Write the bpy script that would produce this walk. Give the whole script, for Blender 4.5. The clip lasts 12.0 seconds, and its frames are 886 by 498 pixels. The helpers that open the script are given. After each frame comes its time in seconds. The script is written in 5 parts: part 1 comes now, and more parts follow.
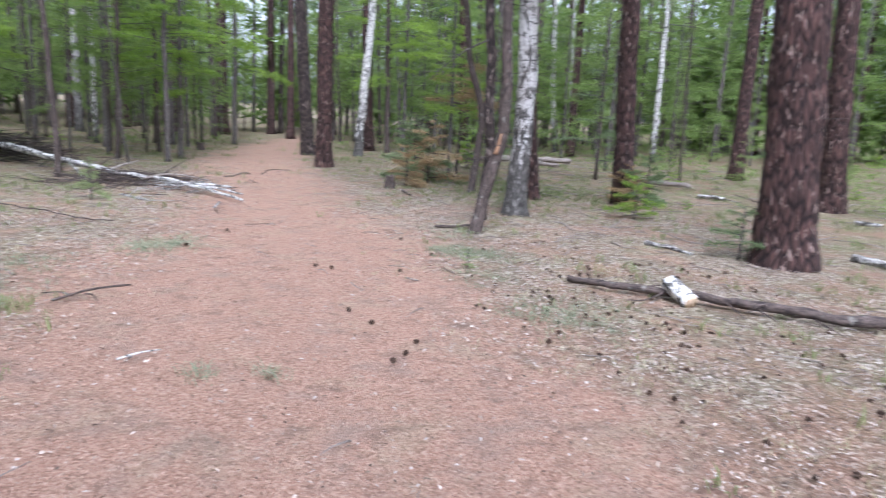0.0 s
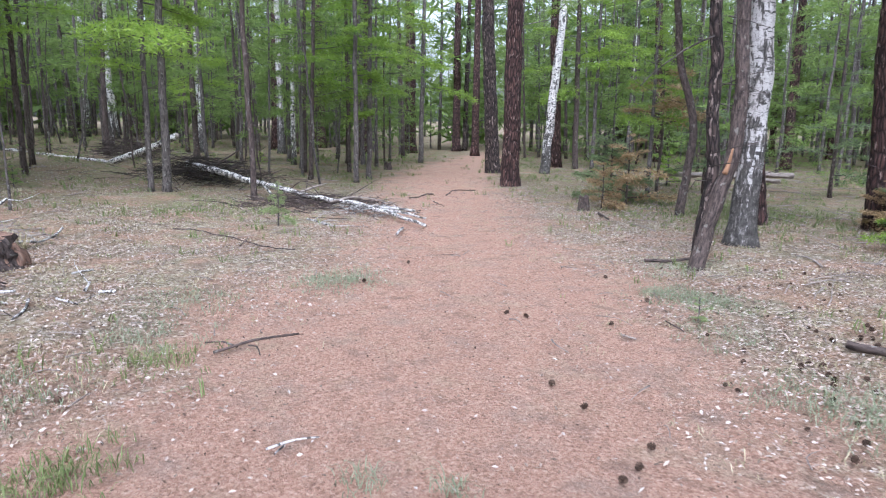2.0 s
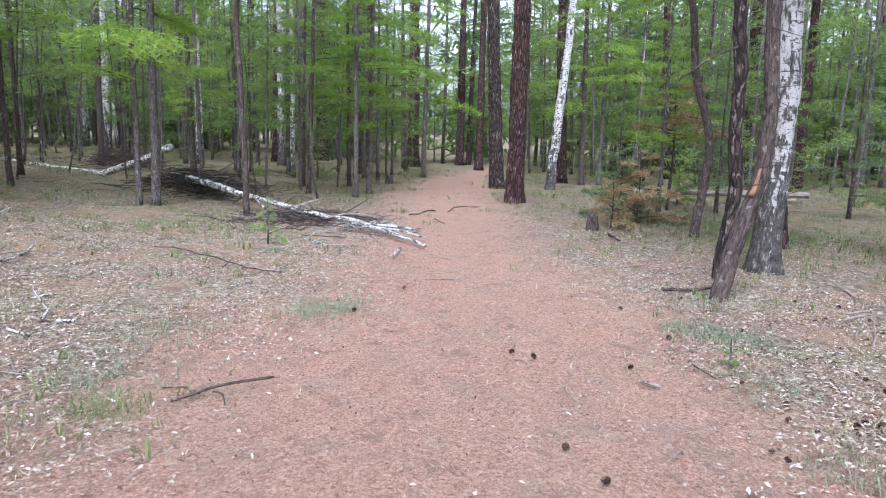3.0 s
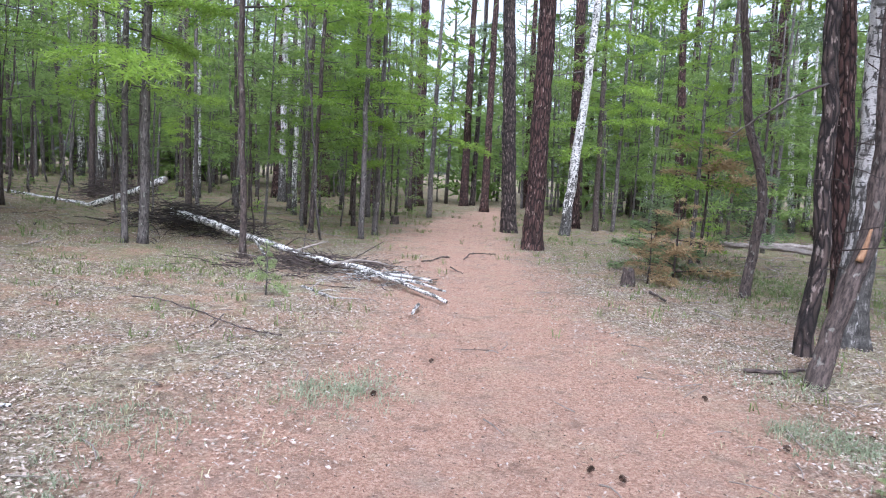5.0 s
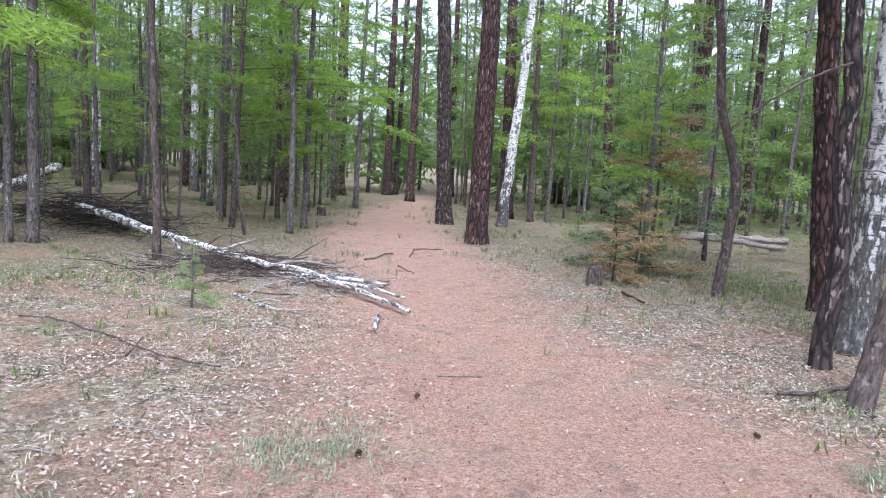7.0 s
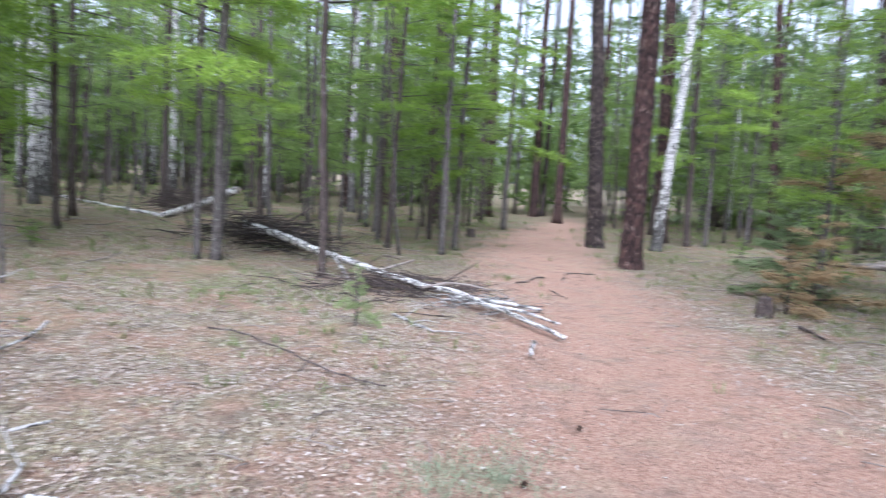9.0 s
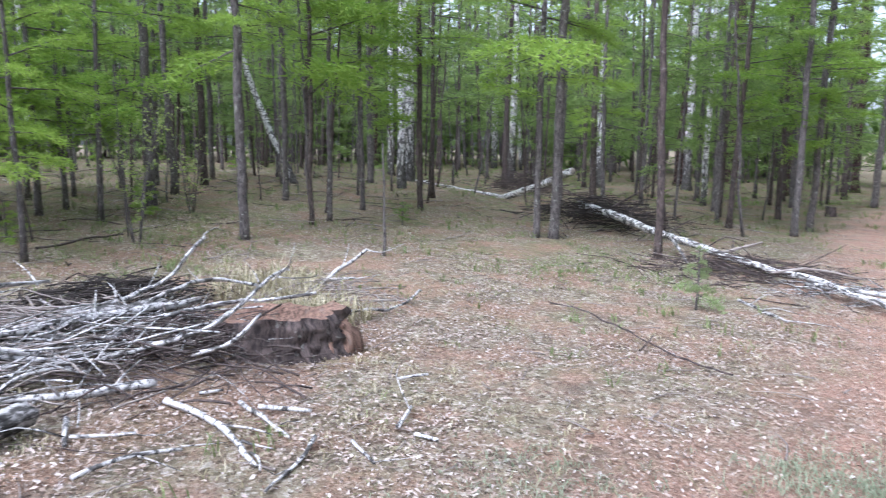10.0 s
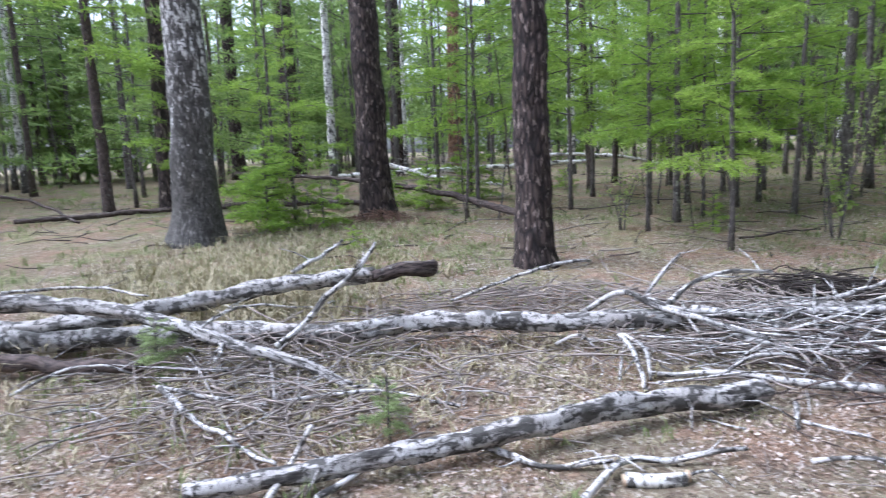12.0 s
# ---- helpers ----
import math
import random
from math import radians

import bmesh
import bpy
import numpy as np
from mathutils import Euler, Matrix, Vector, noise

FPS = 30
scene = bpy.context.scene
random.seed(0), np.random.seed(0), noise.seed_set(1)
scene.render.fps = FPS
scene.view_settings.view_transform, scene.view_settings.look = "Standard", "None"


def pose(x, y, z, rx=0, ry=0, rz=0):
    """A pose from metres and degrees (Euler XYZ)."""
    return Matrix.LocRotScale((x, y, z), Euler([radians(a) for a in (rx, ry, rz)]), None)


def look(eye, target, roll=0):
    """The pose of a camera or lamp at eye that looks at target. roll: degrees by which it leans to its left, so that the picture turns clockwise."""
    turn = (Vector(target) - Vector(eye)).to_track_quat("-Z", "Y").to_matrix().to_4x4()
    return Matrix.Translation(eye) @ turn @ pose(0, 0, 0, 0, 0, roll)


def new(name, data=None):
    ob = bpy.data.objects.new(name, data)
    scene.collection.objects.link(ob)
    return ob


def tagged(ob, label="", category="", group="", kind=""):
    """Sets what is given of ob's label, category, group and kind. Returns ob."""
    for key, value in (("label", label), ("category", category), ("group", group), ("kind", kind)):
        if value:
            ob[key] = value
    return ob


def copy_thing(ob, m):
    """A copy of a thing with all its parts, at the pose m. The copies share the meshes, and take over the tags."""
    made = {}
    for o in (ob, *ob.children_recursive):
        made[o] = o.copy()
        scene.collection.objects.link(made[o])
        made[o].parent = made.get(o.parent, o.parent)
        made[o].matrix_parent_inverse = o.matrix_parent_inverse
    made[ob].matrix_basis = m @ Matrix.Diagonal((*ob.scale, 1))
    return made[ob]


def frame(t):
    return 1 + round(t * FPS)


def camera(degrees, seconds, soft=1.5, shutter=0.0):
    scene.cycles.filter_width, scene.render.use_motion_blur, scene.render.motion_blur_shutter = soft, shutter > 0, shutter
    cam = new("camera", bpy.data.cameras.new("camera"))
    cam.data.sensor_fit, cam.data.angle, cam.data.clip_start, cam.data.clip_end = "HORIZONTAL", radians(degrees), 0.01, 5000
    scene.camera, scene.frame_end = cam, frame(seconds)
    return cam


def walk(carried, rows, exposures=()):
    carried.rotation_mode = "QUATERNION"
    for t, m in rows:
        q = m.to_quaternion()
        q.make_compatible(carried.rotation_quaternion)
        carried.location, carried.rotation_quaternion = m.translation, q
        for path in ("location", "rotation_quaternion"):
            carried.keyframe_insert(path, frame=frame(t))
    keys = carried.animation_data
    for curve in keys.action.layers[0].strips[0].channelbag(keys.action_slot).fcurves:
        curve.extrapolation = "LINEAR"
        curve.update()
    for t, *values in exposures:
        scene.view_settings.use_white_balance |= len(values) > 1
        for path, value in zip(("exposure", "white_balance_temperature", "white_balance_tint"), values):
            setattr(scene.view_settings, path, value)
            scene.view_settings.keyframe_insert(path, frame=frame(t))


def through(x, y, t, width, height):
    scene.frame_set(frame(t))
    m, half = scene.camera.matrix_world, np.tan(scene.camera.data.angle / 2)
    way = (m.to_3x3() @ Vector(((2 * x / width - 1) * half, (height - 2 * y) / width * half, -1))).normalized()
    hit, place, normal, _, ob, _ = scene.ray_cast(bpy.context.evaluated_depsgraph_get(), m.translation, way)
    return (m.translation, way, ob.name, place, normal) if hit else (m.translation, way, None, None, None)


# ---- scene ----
cam = camera(66.3, 12.0, soft=1.1, shutter=0.3)
PATH = [
    (0, (0.367, -2.963, 1.425), (0.813, -1.054, 1.028), 2.7),
    (0.5, (0.431, -2.738, 1.423), (0.462, -0.781, 1.012), 0.7),
    (1, (0.471, -2.41, 1.415), (0.351, -0.46, 0.989), 0.6),
    (1.5, (0.396, -2.129, 1.415), (0.361, -0.157, 1.083), 3.2),
    (2, (0.32, -1.853, 1.426), (0.242, 0.111, 1.055), 0.7),
    (2.5, (0.338, -1.526, 1.441), (0.182, 0.447, 1.153), 0.8),
    (2.7, (0.342, -1.429, 1.435), (0.232, 0.541, 1.107), 1.6),
    (4.3, (0.149, -0.48, 1.424), (0.099, 1.49, 1.082), 0.9),
    (4.5, (0.125, -0.385, 1.421), (0.077, 1.583, 1.068), 1.4),
    (5, (-0.051, -0.155, 1.431), (-0.131, 1.831, 1.211), 3.0),
    (5.5, (-0.18, 0.076, 1.408), (-0.19, 2.047, 1.073), 3.0),
    (6, (-0.268, 0.412, 1.407), (-0.309, 2.393, 1.132), 1.9),
    (6.5, (-0.399, 0.678, 1.413), (-0.33, 2.659, 1.15), 3.4),
    (6.7, (-0.478, 0.809, 1.409), (-0.3, 2.786, 1.164), 3.2),
    (8.3, (-0.613, 0.983, 1.428), (-0.503, 2.966, 1.193), 4.4),
    (8.5, (-0.61, 0.984, 1.432), (-0.46, 2.966, 1.208), 4.5),
    (9, (-0.67, 0.901, 1.441), (-0.921, 2.875, 1.237), 3.1),
    (9.5, (-0.697, 0.819, 1.448), (-1.506, 2.628, 1.182), 0.5),
    (10, (-0.722, 0.765, 1.463), (-1.845, 2.394, 1.168), 0.5),
    (10.5, (-0.736, 0.718, 1.48), (-2.076, 2.179, 1.217), 0.0),
    (11, (-0.776, 0.59, 1.499), (-2.422, 1.686, 1.204), -1.4),
    (11.5, (-0.758, 0.49, 1.503), (-2.677, 0.969, 1.205), -0.7),
    (12, (-0.765, 0.33, 1.518), (-2.741, 0.435, 1.231), -2.5),
]
walk(cam, [(t, look(eye, target, roll)) for t, eye, target, roll in PATH], [(0, 1.27, 5400, 14), (12, 1.46, 5300, 14)])

# ---- sky and light: a bright overcast afternoon under the canopy ----
world = bpy.data.worlds.new("overcast_sky")
scene.world = world
world.use_nodes = True
wn, wl = world.node_tree.nodes, world.node_tree.links
sky = wn.new("ShaderNodeTexSky")
sky.sky_type = "NISHITA"
sky.sun_disc = False
sky.sun_elevation, sky.sun_rotation = radians(55), radians(185)
sky.air_density, sky.dust_density, sky.ozone_density = 1.0, 4.0, 1.0
pale = wn.new("ShaderNodeHueSaturation")
pale.inputs["Saturation"].default_value = 0.25
wl.new(sky.outputs[0], pale.inputs["Color"])
wl.new(pale.outputs[0], wn["Background"].inputs["Color"])
wn["Background"].inputs["Strength"].default_value = 0.15
sun = new("sun", bpy.data.lights.new("sun", "SUN"))
sun.data.energy, sun.data.angle, sun.data.color = 1.3, radians(40), (1.0, 0.97, 0.93)
sun.matrix_world = look((-1.8, -21, 30), (0, 0, 0))


# ---- materials ----
def material(name, rough=0.85):
    m = bpy.data.materials.new(name)
    m.use_nodes = True
    nodes, links = m.node_tree.nodes, m.node_tree.links
    b = nodes["Principled BSDF"]
    b.inputs["Roughness"].default_value = rough
    b.inputs["Specular IOR Level"].default_value = 0.25
    return m, nodes, links, b


def attribute(nodes, name):
    a = nodes.new("ShaderNodeAttribute")
    a.attribute_name = name
    return a


def mapped(nodes, links, source, scale, shift=None):
    mp = nodes.new("ShaderNodeMapping")
    links.new(source, mp.inputs["Vector"])
    mp.inputs["Scale"].default_value = scale
    if shift is not None:
        links.new(shift, mp.inputs["Location"])
    return mp.outputs[0]


def noisy(nodes, links, vector, scale, detail=4.0, rough=0.6):
    n = nodes.new("ShaderNodeTexNoise")
    links.new(vector, n.inputs["Vector"])
    n.inputs["Scale"].default_value, n.inputs["Detail"].default_value, n.inputs["Roughness"].default_value = scale, detail, rough
    return n.outputs["Fac"]


def ramp(nodes, links, value, *stops):
    r = nodes.new("ShaderNodeValToRGB")
    links.new(value, r.inputs["Fac"])
    e = r.color_ramp.elements
    while len(e) < len(stops):
        e.new(0.5)
    for k, (p, c) in zip(e, stops):
        k.position, k.color = p, (*c, 1) if len(c) == 3 else c
    return r.outputs["Color"]


def grey(v):
    return (v, v, v)


def blend(nodes, links, fac, a, b, mode="MIX"):
    m = nodes.new("ShaderNodeMix")
    m.data_type, m.blend_type = "RGBA", mode
    for sock, v in ((m.inputs[0], fac), (m.inputs[6], a), (m.inputs[7], b)):
        if isinstance(v, (int, float)):
            sock.default_value = v
        elif isinstance(v, tuple):
            sock.default_value = (*v, 1)
        else:
            links.new(v, sock)
    return m.outputs[2]


def arith(nodes, links, op, a, b):
    m = nodes.new("ShaderNodeMath")
    m.operation = op
    for sock, v in ((m.inputs[0], a), (m.inputs[1], b)):
        if isinstance(v, (int, float)):
            sock.default_value = v
        else:
            links.new(v, sock)
    return m.outputs[0]


def relief(nodes, links, bsdf, value, strength, distance):
    b = nodes.new("ShaderNodeBump")
    b.inputs["Strength"].default_value, b.inputs["Distance"].default_value = strength, distance
    links.new(value, b.inputs["Height"])
    links.new(b.outputs[0], bsdf.inputs["Normal"])


def shifted(nodes, links):
    info = nodes.new("ShaderNodeObjectInfo")
    return arith(nodes, links, "MULTIPLY", info.outputs["Random"], 37.0), info.outputs["Random"]


def plated_bark(name, crack, plate, flake, flakes=0.62):
    """Thick conifer bark: long plates between dark cracks, with pale torn flakes."""
    m, n, l, b = material(name, 0.9)
    shift, rnd = shifted(n, l)
    g = attribute(n, "grain").outputs["Vector"]
    wob = mapped(n, l, g, (1, 1, 0.24), shift)
    v = n.new("ShaderNodeTexVoronoi")
    v.feature = "DISTANCE_TO_EDGE"
    v.inputs["Scale"].default_value = 19
    l.new(wob, v.inputs["Vector"])
    fine = noisy(n, l, mapped(n, l, g, (1, 1, 0.4), shift), 60, 5, 0.7)
    broad = noisy(n, l, mapped(n, l, g, (1, 1, 0.5), shift), 6, 3)
    edge = ramp(n, l, arith(n, l, "ADD", v.outputs["Distance"], arith(n, l, "MULTIPLY", fine, 0.12)), (0.09, grey(0)), (0.3, grey(1)))
    tone = blend(n, l, ramp(n, l, broad, (0.35, grey(0)), (0.65, grey(1))), plate, tuple(c * 0.6 for c in plate))
    col = blend(n, l, edge, crack, tone)
    spots = noisy(n, l, mapped(n, l, g, (1, 1, 0.3), shift), 24, 4, 0.6)
    col = blend(n, l, ramp(n, l, spots, (flakes, grey(0)), (flakes + 0.05, grey(0.8))), col, flake)
    l.new(col, b.inputs["Base Color"])
    relief(n, l, b, arith(n, l, "ADD", edge, fine), 0.8, 0.02)
    return m


def birch_bark(name, white, mark_from=0.56, dirt=0.35, band=6.0, rugged=0.0):
    """White papery bark with dark cross marks; rough and black at the foot of a standing trunk."""
    m, n, l, b = material(name, 0.7)
    shift, rnd = shifted(n, l)
    g = attribute(n, "grain").outputs["Vector"]
    marks = noisy(n, l, mapped(n, l, g, (1, 1, band), shift), 30 / band, 5, 0.65)
    small = noisy(n, l, mapped(n, l, g, (1, 1, 5.0), shift), 28, 3, 0.6)
    scars = noisy(n, l, mapped(n, l, g, (1, 1, 0.9), shift), 7, 3, 0.55)
    tint = noisy(n, l, mapped(n, l, g, (1, 1, 1), shift), 3, 4, 0.6)
    base = blend(n, l, ramp(n, l, tint, (0.35, grey(0)), (0.75, grey(1))), white, tuple(c * k for c, k in zip(white, (0.72, 0.68, 0.66))))
    col = blend(n, l, ramp(n, l, small, (0.545, grey(0)), (0.63, grey(0.75))), base, (0.12, 0.11, 0.1))
    col = blend(n, l, ramp(n, l, marks, (mark_from, grey(0)), (mark_from + 0.05, grey(0.95))), col, (0.035, 0.032, 0.03))
    col = blend(n, l, ramp(n, l, scars, (0.57, grey(0)), (0.62, grey(dirt * 2.2))), col, (0.07, 0.065, 0.06))
    foot = attribute(n, "foot").outputs["Fac"]
    rough = noisy(n, l, mapped(n, l, g, (1, 1, 0.35), shift), 16, 4, 0.65)
    torn = arith(n, l, "ADD", arith(n, l, "MULTIPLY", foot, 0.36), arith(n, l, "ADD", rough, rugged))
    col = blend(n, l, ramp(n, l, torn, (0.6, grey(0)), (0.67, grey(0.95))), col, ramp(n, l, noisy(n, l, mapped(n, l, g, (1, 1, 0.3), shift), 38, 5, 0.75), (0.4, (0.018, 0.016, 0.015)), (0.56, (0.07, 0.063, 0.058)), (0.7, (0.32, 0.3, 0.285))))
    l.new(col, b.inputs["Base Color"])
    relief(n, l, b, arith(n, l, "ADD", small, torn), 0.45, 0.01)
    return m


def plain_bark(name, dark, light, moss=0.0):
    m, n, l, b = material(name, 0.9)
    shift, rnd = shifted(n, l)
    g = attribute(n, "grain").outputs["Vector"]
    streak = noisy(n, l, mapped(n, l, g, (1, 1, 0.25), shift), 45, 5, 0.7)
    broad = noisy(n, l, mapped(n, l, g, (1, 1, 0.6), shift), 5, 3)
    col = blend(n, l, ramp(n, l, streak, (0.38, grey(0)), (0.62, grey(1))), dark, light)
    col = blend(n, l, ramp(n, l, broad, (0.5, grey(0)), (0.7, grey(0.6))), col, tuple(c * 0.55 for c in light))
    lich = noisy(n, l, mapped(n, l, g, (1, 1, 0.8), shift), 18, 3, 0.5)
    col = blend(n, l, ramp(n, l, lich, (0.62, grey(0)), (0.68, grey(moss))), col, (0.34, 0.34, 0.3))
    l.new(col, b.inputs["Base Color"])
    relief(n, l, b, streak, 0.7, 0.012)
    return m


def leafy(name, dark, light, through=0.45):
    """Thin needles and leaves that let light through."""
    m, n, l, b = material(name, 0.6)
    geo = n.new("ShaderNodeNewGeometry")
    shift, rnd = shifted(n, l)
    mix = arith(n, l, "ADD", arith(n, l, "MULTIPLY", geo.outputs["Random Per Island"], 0.65), arith(n, l, "MULTIPLY", rnd, 0.35))
    col = blend(n, l, mix, dark, light)
    l.new(col, b.inputs["Base Color"])
    t = n.new("ShaderNodeBsdfTranslucent")
    l.new(col, t.inputs["Color"])
    mx = n.new("ShaderNodeMixShader")
    mx.inputs[0].default_value = through
    l.new(b.outputs[0], mx.inputs[1])
    l.new(t.outputs[0], mx.inputs[2])
    l.new(mx.outputs[0], n["Material Output"].inputs["Surface"])
    return m


def litter(name, *stops):
    """Small dead leaves and needles, each with its own tone."""
    m, n, l, b = material(name, 0.8)
    geo = n.new("ShaderNodeNewGeometry")
    l.new(ramp(n, l, geo.outputs["Random Per Island"], *stops), b.inputs["Base Color"])
    return m


def forest_floor():
    m, n, l, b = material("forest_floor", 0.95)
    pos = n.new("ShaderNodeTexCoord").outputs["Object"]
    fine = noisy(n, l, pos, 55, 6, 0.75)
    mid = noisy(n, l, pos, 7, 5, 0.65)
    broad = noisy(n, l, pos, 0.9, 4, 0.6)
    needles = n.new("ShaderNodeTexWave")
    needles.inputs["Scale"].default_value, needles.inputs["Distortion"].default_value = 26, 16
    needles.inputs["Detail"].default_value, needles.inputs["Detail Scale"].default_value = 4, 2.2
    l.new(pos, needles.inputs["Vector"])
    clump = noisy(n, l, pos, 2.3, 5, 0.7)

    def cells(scale, warp):
        """A tone of its own for each little leaf or crumb."""
        wob = n.new("ShaderNodeTexNoise")
        wob.inputs["Scale"].default_value = scale * 0.8
        l.new(pos, wob.inputs["Vector"])
        mixed = n.new("ShaderNodeVectorMath")
        mixed.operation = "MULTIPLY_ADD"
        l.new(wob.outputs["Color"], mixed.inputs[0])
        mixed.inputs[1].default_value = (warp, warp, warp)
        l.new(pos, mixed.inputs[2])
        v = n.new("ShaderNodeTexVoronoi")
        v.inputs["Scale"].default_value = scale
        l.new(mixed.outputs[0], v.inputs["Vector"])
        s = n.new("ShaderNodeSeparateColor")
        l.new(v.outputs["Color"], s.inputs[0])
        return s.outputs[0]

    crumbs, bits = cells(34, 0.05), cells(75, 0.02)
    grit = noisy(n, l, pos, 150, 3, 0.6)
    red = ramp(n, l, fine, (0.36, (0.11, 0.06, 0.041)), (0.48, (0.34, 0.196, 0.137)), (0.6, (0.57, 0.395, 0.3)))
    red = blend(n, l, 0.5, red, ramp(n, l, arith(n, l, "ADD", arith(n, l, "MULTIPLY", bits, 0.7), arith(n, l, "MULTIPLY", crumbs, 0.3)), (0.08, (0.1, 0.058, 0.043)), (0.4, (0.33, 0.19, 0.138)), (0.75, (0.46, 0.29, 0.215)), (0.97, (0.62, 0.48, 0.39))))
    red = blend(n, l, ramp(n, l, needles.outputs["Fac"], (0.2, grey(0)), (0.9, grey(0.3))), red, (0.37, 0.2, 0.138))
    red = blend(n, l, ramp(n, l, clump, (0.5, grey(0)), (0.68, grey(0.6))), red, (0.25, 0.19, 0.155))
    red = blend(n, l, ramp(n, l, noisy(n, l, pos, 1.6, 6, 0.72), (0.52, grey(0)), (0.66, grey(0.4))), red, blend(n, l, bits, (0.2, 0.165, 0.105), (0.45, 0.37, 0.26)))
    red = blend(n, l, ramp(n, l, noisy(n, l, pos, 3.7, 4, 0.6), (0.57, grey(0)), (0.7, grey(0.6))), red, (0.13, 0.09, 0.07))
    red = blend(n, l, ramp(n, l, grit, (0.62, grey(0)), (0.7, grey(0.6))), red, (0.55, 0.43, 0.37))
    straw = ramp(n, l, arith(n, l, "ADD", arith(n, l, "MULTIPLY", crumbs, 0.75), arith(n, l, "MULTIPLY", bits, 0.3)), (0.06, (0.045, 0.034, 0.025)), (0.25, (0.16, 0.115, 0.08)), (0.45, (0.29, 0.23, 0.165)), (0.62, (0.27, 0.235, 0.15)), (0.8, (0.46, 0.39, 0.31)), (0.97, (0.7, 0.63, 0.55)))
    straw = blend(n, l, ramp(n, l, fine, (0.38, grey(0.5)), (0.5, grey(0))), straw, (0.08, 0.055, 0.045))
    straw = blend(n, l, ramp(n, l, mid, (0.45, grey(0)), (0.6, grey(0.5))), straw, (0.15, 0.105, 0.08))
    straw = blend(n, l, ramp(n, l, noisy(n, l, pos, 1.1, 6, 0.7), (0.46, grey(0)), (0.57, grey(0.75))), straw, blend(n, l, bits, (0.16, 0.085, 0.058), (0.46, 0.28, 0.2)))
    straw = blend(n, l, ramp(n, l, clump, (0.54, grey(0)), (0.66, grey(0.6))), straw, (0.11, 0.08, 0.062))
    straw = blend(n, l, ramp(n, l, grit, (0.6, grey(0)), (0.68, grey(0.6))), straw, (0.5, 0.44, 0.38))
    green = attribute(n, "green").outputs["Fac"]
    duff = ramp(n, l, arith(n, l, "ADD", arith(n, l, "MULTIPLY", fine, 0.5), arith(n, l, "MULTIPLY", noisy(n, l, pos, 9, 6, 0.8), 0.5)),
                (0.38, (0.035, 0.026, 0.02)), (0.47, (0.13, 0.09, 0.062)), (0.54, (0.22, 0.155, 0.11)), (0.63, (0.42, 0.34, 0.26)))
    duff = blend(n, l, ramp(n, l, noisy(n, l, pos, 0.55, 5, 0.7), (0.5, grey(0)), (0.6, grey(0.7))), duff, ramp(n, l, mid, (0.35, (0.07, 0.038, 0.026)), (0.65, (0.3, 0.165, 0.11))))
    inside = arith(n, l, "MULTIPLY", arith(n, l, "SUBTRACT", green, 0.34), ramp(n, l, noisy(n, l, pos, 0.8, 5, 0.65), (0.36, grey(0.35)), (0.6, grey(1.0))))
    straw = blend(n, l, arith(n, l, "MINIMUM", inside, 0.9), straw, duff)
    moss = arith(n, l, "MULTIPLY", green, ramp(n, l, noisy(n, l, pos, 1.7, 6, 0.7), (0.45, grey(0.06)), (0.6, grey(0.62))))
    straw = blend(n, l, moss, straw, ramp(n, l, noisy(n, l, pos, 14, 5, 0.75), (0.36, (0.04, 0.05, 0.018)), (0.5, (0.13, 0.15, 0.055)), (0.64, (0.31, 0.32, 0.155))))
    track = arith(n, l, "ADD", attribute(n, "track").outputs["Fac"], arith(n, l, "MULTIPLY", arith(n, l, "SUBTRACT", mid, 0.5), 0.9))
    track = arith(n, l, "ADD", track, arith(n, l, "MULTIPLY", arith(n, l, "SUBTRACT", broad, 0.5), 1.3))
    col = blend(n, l, ramp(n, l, track, (0.22, grey(0)), (0.7, grey(1))), straw, red)
    l.new(col, b.inputs["Base Color"])
    relief(n, l, b, arith(n, l, "ADD", fine, mid), 0.9, 0.03)
    return m


PINE = plated_bark("pine_bark", (0.02, 0.013, 0.013), (0.125, 0.068, 0.06), (0.35, 0.255, 0.225), 0.6)
LARCH = plated_bark("larch_bark", (0.02, 0.016, 0.016), (0.105, 0.076, 0.068), (0.33, 0.26, 0.23), 0.59)
ORANGE_BARK = plated_bark("stripped_bark", (0.09, 0.05, 0.035), (0.34, 0.19, 0.12), (0.42, 0.27, 0.18), 0.55)
BIRCH = birch_bark("birch_bark", (0.78, 0.76, 0.74), 0.535, 0.42, 3.2)
OLD_WHITE = birch_bark("scarred_white_birch_bark", (0.66, 0.64, 0.63), 0.54, 0.42, 2.6, 0.075)
GREY_BIRCH = birch_bark("old_birch_bark", (0.54, 0.52, 0.515), 0.56, 0.34, 4.0, 0.03)
DEAD_BIRCH = birch_bark("fallen_birch_bark", (0.57, 0.55, 0.54), 0.54, 0.42, 2.2, 0.075)
LYING_BIRCH = birch_bark("lying_birch_bark", (0.74, 0.72, 0.7), 0.515, 0.44, 2.6, 0.055)
OLD_BIRCH = birch_bark("rotting_birch_bark", (0.45, 0.43, 0.42), 0.54, 0.44, 1.5, 0.085)
GREY_BARK = plain_bark("thin_grey_bark", (0.035, 0.03, 0.03), (0.19, 0.165, 0.155), 0.75)
DARK_BARK = plain_bark("dead_dark_bark", (0.026, 0.021, 0.02), (0.13, 0.098, 0.088), 0.4)
OLD_WOOD = plain_bark("weathered_wood", (0.16, 0.13, 0.115), (0.36, 0.31, 0.28), 0.3)
